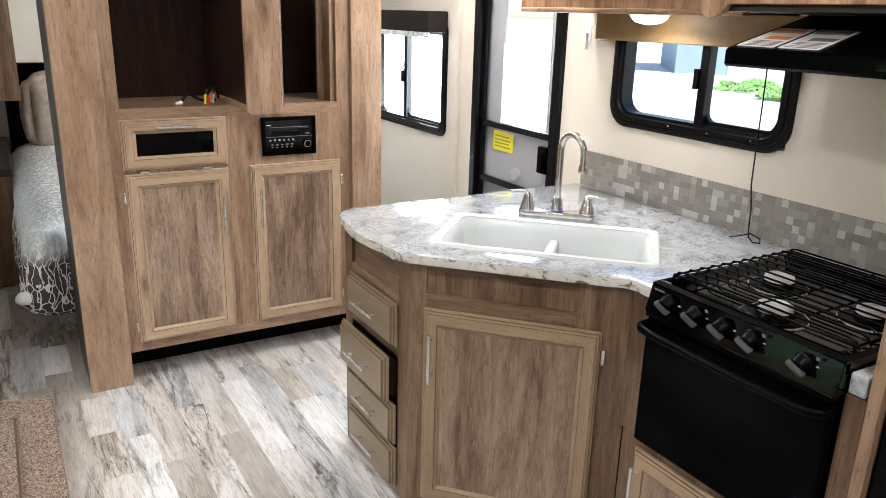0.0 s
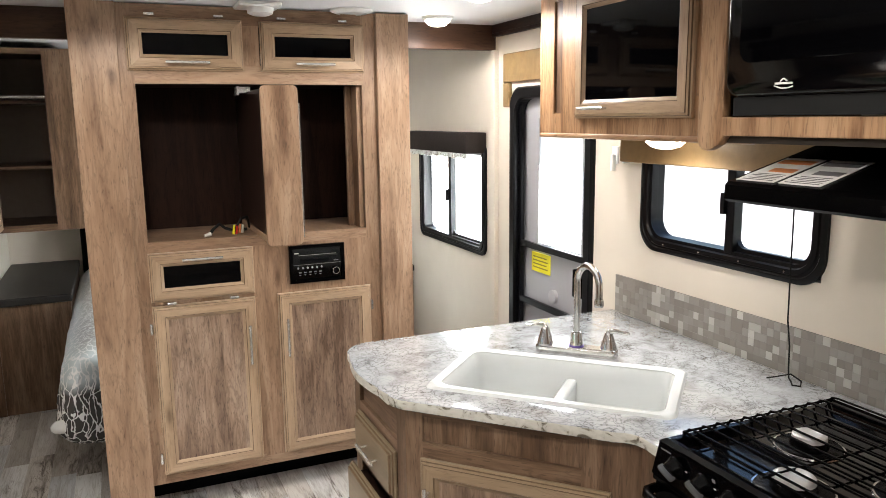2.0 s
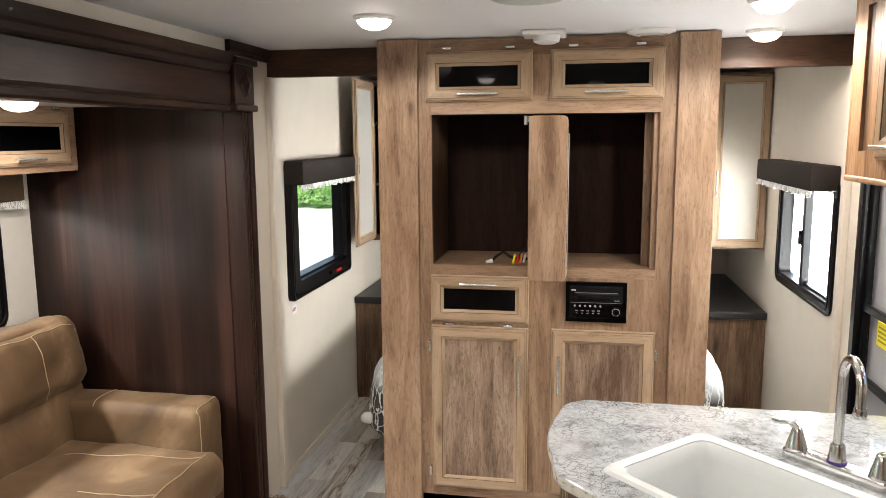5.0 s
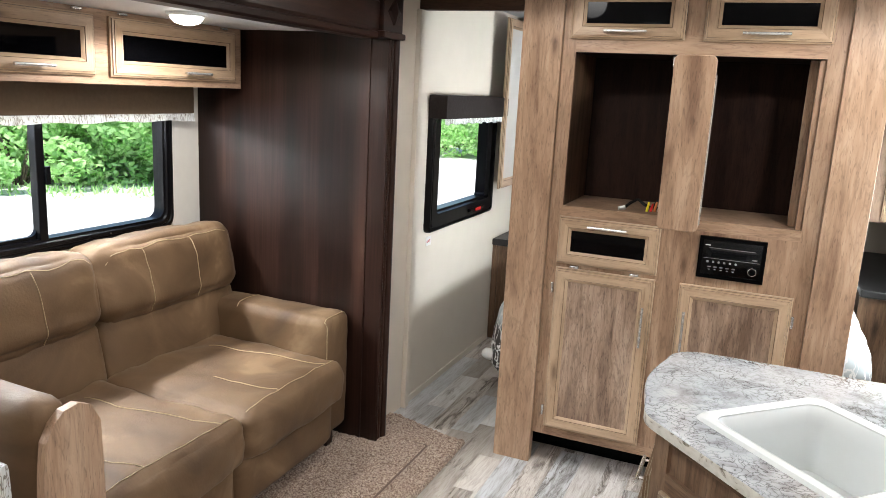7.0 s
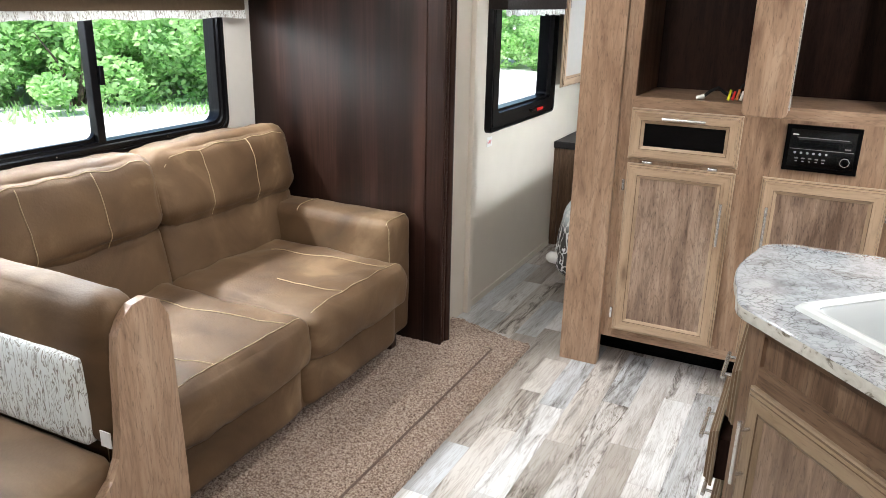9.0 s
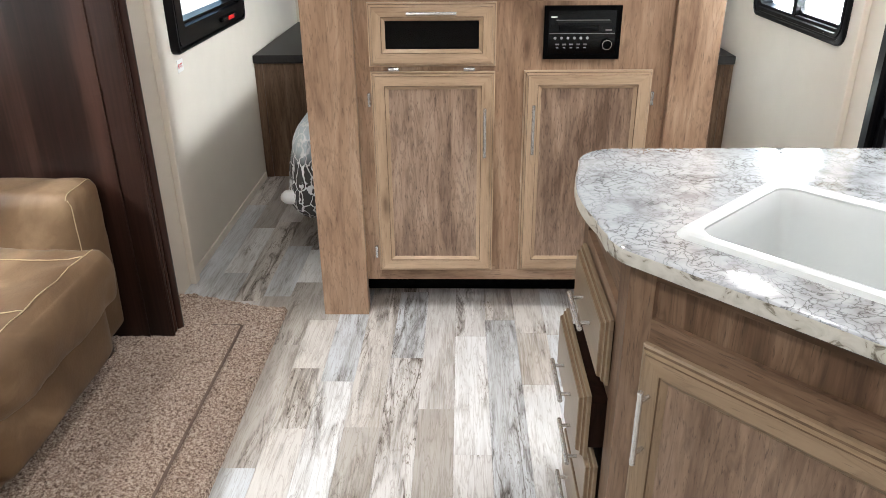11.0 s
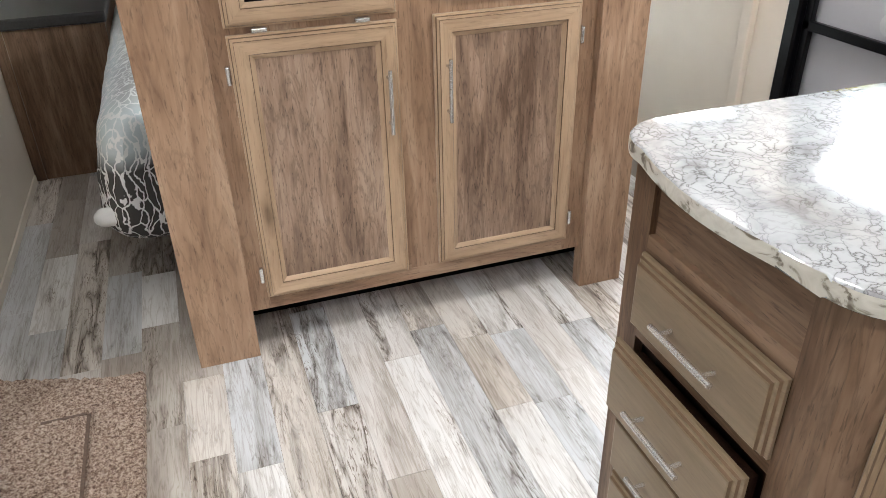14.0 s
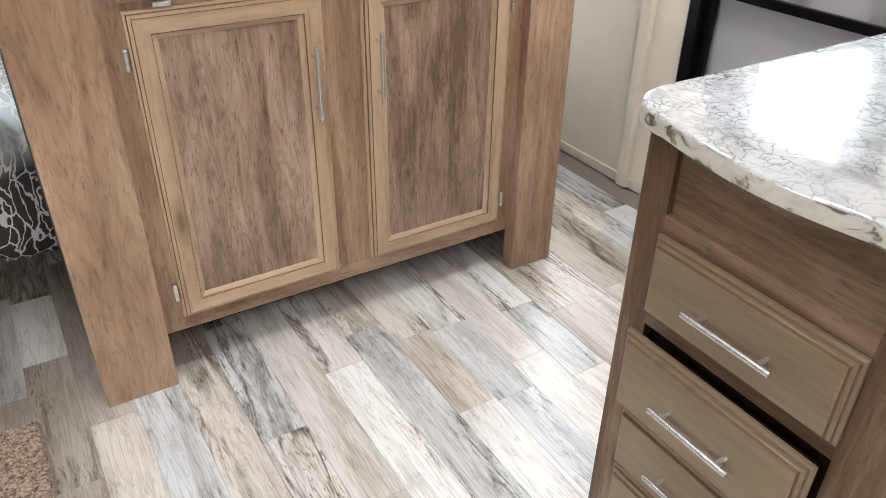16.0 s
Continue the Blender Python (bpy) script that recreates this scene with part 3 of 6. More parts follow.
structure("floor", box(-1.3, XR + 0.05, YF - 0.05, YB + 0.05, -0.08, -0.006), plain("subfloor", (0.2, 0.18, 0.15), 0.8), "subfloor under the grey vinyl planks", "floor")
structure("wall_right", wall_piece("x", XR, XR + 0.05, (YF, YB), (-0.006, ZC), [KWIN, DOOR, RWIN]), wall_paper, "cream wallboard with window and door openings", "wall")
structure("wall_left_rear", wall_piece("x", XL - 0.05, XL, (SY + 0.05, YB), (-0.006, ZC), [LWIN]), wall_paper, "cream wallboard beside the bed with a window", "wall")
structure("wall_left_over_slide", box(XL - 0.05, XL, YF, SY + 0.05, SZ + 0.01, ZC), wall_paper, "cream wallboard above the slide-out opening", "wall")
structure("wall_rear", box(XL - 0.05, XR + 0.05, YB, YB + 0.05, -0.006, ZC), wall_paper, "cream rear bedroom wall", "wall")
structure("wall_front", box(-1.21, XR + 0.05, YF - 0.05, YF, -0.006, ZC), wall_paper, "cream front wall", "wall")
structure("slide_wall_back", wall_piece("x", SX - 0.05, SX, (YF, SY + 0.05), (-0.006, SZ + 0.01), [SWIN]), plain("pale_slide_wall", (0.60, 0.57, 0.52), 0.7, vary=0.04), "pale wall of the slide-out with a wide window", "wall")
structure("slide_wall_end", box(SX, XL + 0.002, SY, SY + 0.05, -0.006, SZ + 0.008), dark_wood, "espresso woodgrain end wall of the slide-out", "wall")
structure("slide_ceiling", box(SX, XL - 0.05, YF, SY, SZ, SZ + 0.01), ceiling_white, "white ceiling panel of the slide-out", "ceiling")
structure("ceiling", box(XL - 0.05, XR + 0.05, YF - 0.05, YB + 0.05, ZC, ZC + 0.05), ceiling_white, "smooth white ceiling panel", "ceiling")
# trims
for x0, x1 in ((XL, XL + 0.025), (XR - 0.025, XR)):
    structure("trim", box(x0, x1, 3.30, 3.345, 0, 1.87, 0.004), wall_paper, "narrow cream batten strip on the wall", "trim")
for x0, x1, y0 in ((XL, XL + 0.022, SY + 0.05), (XR - 0.022, XR, YF)):
    structure("trim", merge(box(x0, x1, y0, 3.33, 1.945, ZC, 0.004), box(x0, x1 - 0.006 if x0 < 0 else x1, y0, 3.33, 1.93, 1.946, 0.003)), dark_wood_h, "dark crown moulding along the ceiling", "trim")
structure("baseboard", box(XL, XL + 0.008, 3.345, 4.53, 0, 0.035, 0.002), wall_paper, "cream base strip along the wall", "baseboard")
structure("baseboard", box(XR - 0.008, XR, 3.345, 4.44, 0, 0.035, 0.002), wall_paper, "cream base strip along the wall", "baseboard")
structure("baseboard", box(XR - 0.008, XR, 3.12, 3.30, 0, 0.035, 0.002), wall_paper, "cream base strip along the wall", "baseboard")
for x0, x1 in ((XL, 0.262), (1.53, XR)):
    structure("trim", box(x0, x1, 3.33, 3.37, 1.87, ZC, 0.003), wood("beam_brown", [(0.3, (0.045, 0.022, 0.014)), (0.7, (0.10, 0.052, 0.032))], "h"), "dark brown header beam under the ceiling", "trim")


def door_unit(parent, name, m, w, h, insert, handle=None, hinges="", stile=0.055, insert_label="", frame_wood=None):
    """A framed cabinet door: moulded stiles and rails round an insert; handle: (u, v, length, 'v' or 'h')."""
    d = 0.02
    body = part(name, box(stile - 0.01, w - stile + 0.01, -0.010, 0.0, stile - 0.01, h - stile + 0.01), insert, parent, insert_label, m)
    prof = [(0, 0), (0, 0.009), (0.004, 0.011), (0.006, 0.015), (0.012, 0.0165), (0.013, 0.0195), (stile - 0.013, 0.0195), (stile - 0.011, 0.0165), (stile - 0.009, 0.0165), (stile, 0.0105), (stile, 0)]
    cor = [(0, 0, 1, 1), (w, 0, -1, 1), (w, h, -1, -1), (0, h, 1, -1)]
    for k in range(4):
        a, c = cor[k], cor[(k + 1) % 4]
        bm = bmesh.new()
        ra = [bm.verts.new((a[0] + a[2] * s, -t, a[1] + a[3] * s)) for s, t in prof]
        rc = [bm.verts.new((c[0] + c[2] * s, -t, c[1] + c[3] * s)) for s, t in prof]
        for i in range(len(prof) - 1):
            bm.faces.new((ra[i], ra[i + 1], rc[i + 1], rc[i]))
        part("rail" if k % 2 == 0 else "stile", bm, (frame_wood or (door_h, door_v))[k % 2], body, "", m)
    rim = lambda e: [(e, 0, e), (w - e, 0, e), (w - e, 0, h - e), (e, 0, h - e)]
    for e0, e1, t0, t1 in ((0.0042, 0.0060, 0.0112, 0.0150), (0.0122, 0.0131, 0.0170, 0.0196), (stile - 0.0126, stile - 0.0108, 0.0190, 0.0166)):
        bm = bmesh.new()
        ra, rc = [bm.verts.new((p[0], -t0 - 0.0004, p[2])) for p in rim(e0)], [bm.verts.new((p[0], -t1 - 0.0004, p[2])) for p in rim(e1)]
        for k in range(4):
            bm.faces.new((ra[k], ra[(k + 1) % 4], rc[(k + 1) % 4], rc[k]))
        part("glaze_line", bm, glaze, body, "dark glaze in the moulding", m)
    if handle:
        u, v, ln, way = handle
        dv = Vector((0, 0, ln / 2)) if way == "v" else Vector((ln / 2, 0, 0))
        o = Vector((u, -0.045, v))
        post = dv * 0.72
        bar = merge(tube([o - dv, o + dv], 0.0052, 10), *[tube([o + s * post, o + s * post + Vector((0, 0.027, 0))], 0.004, 8) for s in (-1, 1)])
        part("handle", bar, nickel, body, "brushed nickel bar handle", m, smooth=True)
    for u, v, way in hinges or ():
        hb = box(u - 0.018, u + 0.018, -0.014, 0, v - 0.005, v + 0.005, 0.003) if way == "h" else box(u - 0.005, u + 0.005, -0.014, 0, v - 0.022, v + 0.022, 0.003)
        part("hinge", merge(hb), nickel, body, "small nickel hinge", m)
    return body


FRONT = (1, 0, 0), (0, -1, 0)

# ---- entertainment cabinet ----
tv = thing("entertainment_cabinet", (0.9, 3.3, 0), "tall weathered-oak entertainment cabinet with open television niche", "cabinet")
part("post", box(0.262, 0.42, 3.074, 3.12, 0, 1.98, 0.002), oak, tv)
part("post", box(1.39, 1.53, 3.074, 3.12, 0, 1.98, 0.002), oak, tv)
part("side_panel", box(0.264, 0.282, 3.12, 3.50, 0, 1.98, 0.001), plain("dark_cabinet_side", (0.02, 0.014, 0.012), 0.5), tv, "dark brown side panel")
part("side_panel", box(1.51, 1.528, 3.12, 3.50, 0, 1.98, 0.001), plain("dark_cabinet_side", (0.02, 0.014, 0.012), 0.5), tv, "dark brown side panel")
part("back_panel", box(0.282, 1.51, 3.48, 3.50, 0.131, 1.98), niche, tv, "dark brown back panel")
part("stile", box(0.42, 0.470, 3.10, 3.12, 0.131, 1.98), oak, tv)
part("stile", box(1.332, 1.39, 3.10, 3.12, 0.131, 1.98), oak, tv)
part("stile", box(0.866, 0.946, 3.10, 3.12, 0.17, 0.86), oak, tv)
part("stile", box(0.862, 0.924, 3.10, 3.12, 1.767, 1.915), oak, tv)
part("rail", box(0.470, 1.332, 3.10, 3.12, 1.915, 1.98), oak_h, tv)
for x0, x1, z0, z1 in ((0.470, 0.51, 0.21, 0.83), (0.83, 0.866, 0.21, 0.83), (0.946, 0.985, 0.21, 0.83), (1.30, 1.332, 0.21, 0.83), (0.470, 0.49, 1.767, 1.915), (1.312, 1.332, 1.767, 1.915)):
    part("stile", box(x0, x1, 3.10, 3.12, z0, z1), oak, tv)
for z0, z1 in ((0.17, 0.21), (0.83, 0.86)):
    for x0, x1 in ((0.470, 0.866), (0.946, 1.332)):
        part("rail", box(x0, x1, 3.10, 3.12, z0, z1), oak_h, tv)
part("rail", box(0.470, 1.332, 3.10, 3.12, 1.697, 1.767), oak_h, tv)
part("rail", box(0.470, 1.332, 3.10, 3.12, 1.066, 1.107), oak_h, tv)
part("face_board", wall_piece("y", 3.10, 3.12, (0.470, 1.332), (0.86, 1.066), [(1.004, 1.226, 0.902, 1.05)]), oak, tv)
part("rail", box(0.470, 1.332, 3.10, 3.12, 0.131, 0.17), oak_h, tv)
part("bottom", box(0.282, 1.51, 3.12, 3.48, 0.131, 0.149), oak_h, tv)
part("niche_floor", box(0.42, 1.39, 3.12, 3.48, 1.09, 1.107), oak_h, tv)
part("niche_top", box(0.42, 1.39, 3.12, 3.48, 1.697, 1.712), niche, tv)
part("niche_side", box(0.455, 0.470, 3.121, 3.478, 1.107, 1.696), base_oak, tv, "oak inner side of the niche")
part("niche_side", box(1.375, 1.39, 3.12, 3.48, 1.107, 1.697), niche, tv)
part("inner_stile", box(1.285, 1.312, 3.19, 3.21, 1.107, 1.697, 0.002), oak, tv, "narrow oak upright inside the niche")
part("return", box(1.312, 1.332, 3.121, 3.20, 1.107, 1.696), oak, tv)
# kick board in black, which also paints the shadow under the cabinet
part("kick_board", box(0.282, 1.51, 3.275, 3.295, 0, 0.131), black_satin, tv, "recessed kick board, black with the cabinet's shadow")
# television mounting board
part("mount_panel", slab(rounded(0.867, 1.001, 1.104, 1.682, 0.018), 0.0, 0.018, 0.003), oak, tv, "upright oak mounting panel with rounded corners", m=Matrix(((1, 0, 0, 0), (0, 0, -1, 2.834), (0, 1, 0, 0), (0, 0, 0, 1))))
part("mount_board", box(0.879, 0.897, 2.834, 3.478, 1.135, 1.672, 0.001), niche_gloss, tv, "dark upright board behind the mounting panel")
part("board_rail", box(0.877, 0.899, 2.836, 3.478, 1.110, 1.135, 0.002), oak_h, tv, "oak lower edge of the mounting board")
part("piano_hinge", box(1.0025, 1.006, 2.819, 2.832, 1.13, 1.62), nickel, tv, "thin metal hinge strip")
part("bracket", merge(box(0.83, 0.89, 3.15, 3.16, 1.665, 1.69, 0.001), box(0.83, 0.84, 3.10, 3.16, 1.655, 1.69, 0.001)), nickel, tv, "metal bracket")
y = 3.098
door_unit(tv, "flap_door", face_to((0.448, y, 1.745), *FRONT), 0.413, 0.188, glass_black, (0.207, 0.028, 0.155, "h"), [(0.085, 0.199, "h"), (0.328, 0.199, "h")], 0.056, insert_label="smoked glass insert")
door_unit(tv, "flap_door", face_to((0.926, y, 1.745), *FRONT), 0.415, 0.188, glass_black, (0.207, 0.028, 0.155, "h"), [(0.085, 0.199, "h"), (0.328, 0.199, "h")], 0.056, insert_label="smoked glass insert")
door_unit(tv, "flap_door", face_to((0.464, y, 0.876), *FRONT), 0.392, 0.190, glass_black, (0.196, 0.162, 0.150, "h"), [(0.075, -0.009, "h"), (0.31, -0.009, "h")], 0.053, insert_label="smoked glass insert")
door_unit(tv, "cabinet_door", face_to((0.466, y, 0.172), *FRONT), 0.389, 0.688, panel_oak, (0.357, 0.500, 0.160, "v"), [(-0.008, 0.60, "v"), (-0.008, 0.07, "v")], insert_label="grey-brown oak panel")
door_unit(tv, "cabinet_door", face_to((0.945, y, 0.174), *FRONT), 0.395, 0.688, panel_oak, (0.030, 0.508, 0.160, "v"), [(0.40, 0.60, "v"), (0.40, 0.07, "v")], insert_label="grey-brown oak panel")

# radio
radio_grey = plain("pale_grey_plastic", (0.30, 0.30, 0.31), 0.4)
radio = thing("radio", (1.12, 3.1, 0.9), "black wall stereo with disc slot and small buttons", "radio")
part("bezel", merge(wall_piece("y", 3.086, 3.10, (0.999, 1.230), (0.897, 1.054), [(1.013, 1.216, 0.911, 1.040)])), black_satin, radio)
part("face", box(1.013, 1.216, 3.092, 3.13, 0.911, 1.040), black, radio)
part("disc_slot", box(1.04, 1.20, 3.0895, 3.093, 1.004, 1.010), rubber, radio)
part("display", box(1.045, 1.165, 3.0895, 3.093, 0.978, 0.996, 0.001), glass_black, radio)
part("slot_lip", box(1.035, 1.195, 3.088, 3.092, 1.0105, 1.0125), ink, radio, "grey lip of the disc slot")
part("trim_line", box(1.016, 1.213, 3.0895, 3.0925, 0.9715, 0.9730), ink, radio, "grey dividing line")
for i in range(6):
    part("button", lathe([(0.0042, 0), (0.0040, 0.0035), (0.0028, 0.0045)], 10), radio_grey, radio, "small pale button", m=Matrix.Translation((1.034 + i * 0.0195, 3.092, 0.959)) @ Matrix.Rotation(radians(90), 4, "X"))
for i in range(5):
    part("button", box(1.036 + i * 0.021, 1.047 + i * 0.021, 3.0885, 3.092, 0.938, 0.9425, 0.0008), ink, radio)
    part("mark", box(1.038 + i * 0.021, 1.045 + i * 0.021, 3.0895, 3.092, 0.929, 0.931), radio_grey, radio, "small white mark")
part("disc_symbol", box(1.185, 1.203, 3.0895, 3.092, 0.980, 0.984), ink, radio)
kn = part("knob", lathe([(0.017, 0), (0.017, 0.006), (0.014, 0.014), (0.010, 0.015)], 20), black_satin, radio, m=Matrix.Translation((1.190, 3.092, 0.940)) @ Matrix.Rotation(radians(90), 4, "X"), smooth=True)
part("knob_ring", lathe([(0.0155, 0.0125), (0.0148, 0.0155), (0.0128, 0.0155), (0.0128, 0.0125)], 20), nickel, kn, "thin metal ring", m=Matrix.Translation((1.190, 3.092, 0.940)) @ Matrix.Rotation(radians(90), 4, "X"), smooth=True)
part("lettering", box(1.02, 1.038, 3.0905, 3.0925, 1.019, 1.0225), white_plastic, radio, "pale unreadable maker's mark")

# cables in the niche
cab = thing("cable_bundle", (0.75, 3.17, 1.107), "black cables with yellow, red and white plugs on the niche floor", "cables")
for i, (c, mtl) in enumerate(((yellow, 0), (red, 0), (orange, 0), (paper, 0))):
    x = 0.79 + 0.013 * i
    part("plug", tube([(x, 3.13 + 0.01 * i, 1.113), (x + 0.006, 3.135 + 0.012 * i, 1.15 - 0.006 * (i % 2))], [0.0052, 0.004]), c, cab)
part("wire", tube([(0.70, 3.15, 1.115), (0.72, 3.17, 1.135), (0.745, 3.19, 1.15), (0.77, 3.2, 1.13), (0.80, 3.21, 1.118), (0.86, 3.25, 1.115)], 0.006), rubber, cab)
part("plug", tube([(0.68, 3.14, 1.114), (0.705, 3.15, 1.118)], [0.006, 0.009]), paper, cab)
part("wire", tube([(0.80, 3.18, 1.12), (0.83, 3.19, 1.165), (0.86, 3.22, 1.17), (0.875, 3.26, 1.12)], 0.005), rubber, cab)

# ---- peninsula base cabinet ----
A, B = Vector((1.030, 1.854, 0)), Vector((1.452, 1.396, 0))
pen = thing("sink_cabinet", (1.5, 1.9, 0), "weathered-oak peninsula sink cabinet with four drawers and a door", "cabinet")
udir = (B - A).normalized()
ndir = Vector((udir.y, -udir.x, 0))
DM = face_to(A, udir, ndir)
LM = face_to((1.030, 2.315, 0), (0, -1, 0), (-1, 0, 0))
L = (B - A).length
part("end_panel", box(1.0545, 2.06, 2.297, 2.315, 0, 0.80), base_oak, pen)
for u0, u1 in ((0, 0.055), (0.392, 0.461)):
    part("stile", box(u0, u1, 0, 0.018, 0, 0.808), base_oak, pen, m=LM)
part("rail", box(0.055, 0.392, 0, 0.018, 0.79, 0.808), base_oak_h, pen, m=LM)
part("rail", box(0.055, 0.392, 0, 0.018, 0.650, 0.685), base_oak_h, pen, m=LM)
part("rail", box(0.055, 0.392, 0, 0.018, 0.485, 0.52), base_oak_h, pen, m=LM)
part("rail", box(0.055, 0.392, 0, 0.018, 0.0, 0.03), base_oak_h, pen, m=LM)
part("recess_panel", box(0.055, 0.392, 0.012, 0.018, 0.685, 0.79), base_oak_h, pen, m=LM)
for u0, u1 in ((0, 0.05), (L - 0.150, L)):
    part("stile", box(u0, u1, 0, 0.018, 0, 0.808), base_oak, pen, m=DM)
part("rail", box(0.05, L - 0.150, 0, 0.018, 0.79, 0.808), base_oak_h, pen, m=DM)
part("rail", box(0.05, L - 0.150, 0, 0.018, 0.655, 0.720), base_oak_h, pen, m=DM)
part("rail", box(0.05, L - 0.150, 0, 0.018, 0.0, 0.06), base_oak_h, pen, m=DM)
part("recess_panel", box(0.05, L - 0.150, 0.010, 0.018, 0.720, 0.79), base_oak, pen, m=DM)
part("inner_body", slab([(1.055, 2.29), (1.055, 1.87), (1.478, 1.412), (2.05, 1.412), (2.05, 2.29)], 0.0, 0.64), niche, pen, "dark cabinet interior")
SD = face_to(A + udir * 0.047 + ndir * 0.002, udir, ndir)
door_unit(pen, "cabinet_door", SD @ Matrix.Translation((0, 0, 0.052)), 0.499, 0.626, wood("sink_door_oak", [(0.33, (0.105, 0.064, 0.040)), (0.46, (0.20, 0.130, 0.086)), (0.64, (0.32, 0.222, 0.155))], knots=0.35, fine=90, broad=10, stretch=0.14), (0.028, 0.485, 0.150, "v"), [(0.507, 0.555, "v"), (0.507, 0.06, "v")], insert_label="grey-brown oak panel", frame_wood=(sink_frame_h, sink_frame_v))
for i, (z0, z1, out) in enumerate(((0.515, 0.655, 0.0), (0.340, 0.490, 0.028), (0.185, 0.320, 0.004), (0.03, 0.170, 0.0))):
    m = LM @ Matrix.Translation((0.055, -0.002 - out, z0))
    w, h = 0.338, z1 - z0
    prof = [(0, 0), (0, 0.006), (0.004, 0.008), (0.006, 0.013), (0.011, 0.014), (0.013, 0.021), (0.016, 0.022)]
    bm = ring([[(s, -t, s), (w - s, -t, s), (w - s, -t, h - s), (s, -t, h - s)] for s, t in prof])
    dr = part("drawer_front", merge(box(0.0155, w - 0.0155, -0.022, -0.004, 0.0155, h - 0.0155)), drawer_wood, pen, "beige lacquered drawer front", m)
    part("moulding", bm, drawer_wood, dr, "", m)
    for (s0, t0), (s1, t1) in (((0.0042, 0.0086), (0.0059, 0.0128)), ((0.0112, 0.0147), (0.0128, 0.0203))):
        part("glaze_line", rim_strip(w, h, (s0, t0 + 0.0004), (s1, t1 + 0.0004)), glaze, dr, "dark glaze in the moulding", m)
    o = Vector((w / 2 + 0.006, -0.046, h / 2))
    dv = Vector((0.075, 0, 0))
    part("handle", merge(tube([o - dv, o + dv], 0.0052, 10), *[tube([o + s * dv * 0.7, o + s * dv * 0.7 + Vector((0, 0.03, 0))], 0.004) for s in (-1, 1)]), nickel, dr, "brushed nickel bar handle", m, smooth=True)
    if out > 0.01:
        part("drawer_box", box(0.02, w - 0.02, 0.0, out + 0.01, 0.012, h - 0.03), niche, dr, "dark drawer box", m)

# ---- worktop ----
def arc(cx, cy, r, a0, a1, n=8):
    return [(cx + r * math.cos(radians(a0 + (a1 - a0) * k / n)), cy + r * math.sin(radians(a0 + (a1 - a0) * k / n))) for k in range(n + 1)]


SC, SU, SV = Vector((1.465, 1.792)), Vector((0.704, -0.7102)), Vector((0.7102, 0.704))
bow = [(0.998 - 0.026 * math.sin(math.pi * k / 8), 2.262 - 0.352 * k / 8) for k in range(1, 8)]
top_outline = arc(1.10, 2.272, 0.10, 95, 183, 10) + bow + arc(1.090, 1.895, 0.095, 184, 222, 8) + [(1.392, 1.438)] + arc(1.372, 1.380, 0.060, 48, 0, 5) + [(1.430, 1.324), (2.068, 1.324), (2.068, 2.372)]
bm = slab(top_outline, 0.808, 0.838, 0.006)
top = solo("worktop", bm, marble, "white and grey marble-look laminate worktop with rounded corner", "worktop", smooth=True)
cut = box(-0.311, 0.311, -0.170, 0.170, 0.7, 0.9)
SM = Matrix(((SU.x, SV.x, 0, SC.x), (SU.y, SV.y, 0, SC.y), (0, 0, 1, 0), (0, 0, 0, 1)))
cut.transform(SM)
me = bpy.data.meshes.new("cutter")
cut.to_mesh(me)
cut.free()
cutter = bpy.data.objects.new("cutter", me)
scene.collection.objects.link(cutter)
md = top.modifiers.new("sink_hole", "BOOLEAN")
md.object, md.operation, md.solver = cutter, "DIFFERENCE", "EXACT"
dg = bpy.context.evaluated_depsgraph_get()
cut_mesh = bpy.data.meshes.new_from_object(top.evaluated_get(dg))
bpy.data.objects.remove(top)
bpy.data.objects.remove(cutter)
worktop = thing("worktop", (1.5, 1.9, 0.808), "white and grey marble-look laminate worktop with rounded corner", "worktop")
for name, flat in (("top", True), ("edge_band", False)):
    bm = bmesh.new()
    bm.from_mesh(cut_mesh)
    bmesh.ops.delete(bm, geom=[f for f in bm.faces if (abs(f.normal.z) > 0.55) != flat], context="FACES")
    part(name, bm, marble if flat else marble_edge, worktop, "" if flat else "rolled marble-look edge", smooth=True)
solo("worktop", box(1.955, 2.068, 0.775, 1.322, 0.793, 0.838, 0.002), marble, "narrow marble-look worktop strip behind the stove", "worktop")
solo("worktop", box(1.440, 1.953, 0.775, 0.811, 0.793, 0.838, 0.004), marble, "narrow marble-look worktop piece beside the stove", "worktop")

# sink
sink = thing("sink", (SC.x, SC.y, 0.832), "white acrylic double-bowl sink with low divider", "sink")


def bowl(u0, u1, v0, v1, depth, r):
    lo = lambda e, z: [(a, c, z) for a, c in rounded(u0 + e, u1 - e, v0 + e, v1 - e, max(r - e * 0.3, 0.02), 6)]
    bm = bmesh.new()
    rows = [[bm.verts.new(p) for p in lo(e, z)] for e, z in ((0, 0.838), (0.005, 0.832), (0.012, 0.80), (0.02, 0.832 - depth + 0.02), (0.045, 0.832 - depth))]
    for a, c in zip(rows, rows[1:]):
        for k in range(len(a)):
            bm.faces.new((a[k], a[(k + 1) % len(a)], c[(k + 1) % len(a)], c[k]))
    bm.faces.new(rows[-1])
    return bm


o_ = lambda e, z: [(a, c, z) for a, c in rounded(-0.330 + e, 0.330 - e, -0.191 + e, 0.191 - e, 0.03, 6)]
i_ = lambda z: [(a, c, z) for a, c in rounded(-0.300, 0.300, -0.158, 0.158, 0.035, 6)]
part("rim", ring([o_(0, 0.8325), o_(0, 0.838), o_(0.006, 0.845), o_(0.02, 0.846), i_(0.842), i_(0.832)]), sink_white, sink, m=SM, smooth=True)
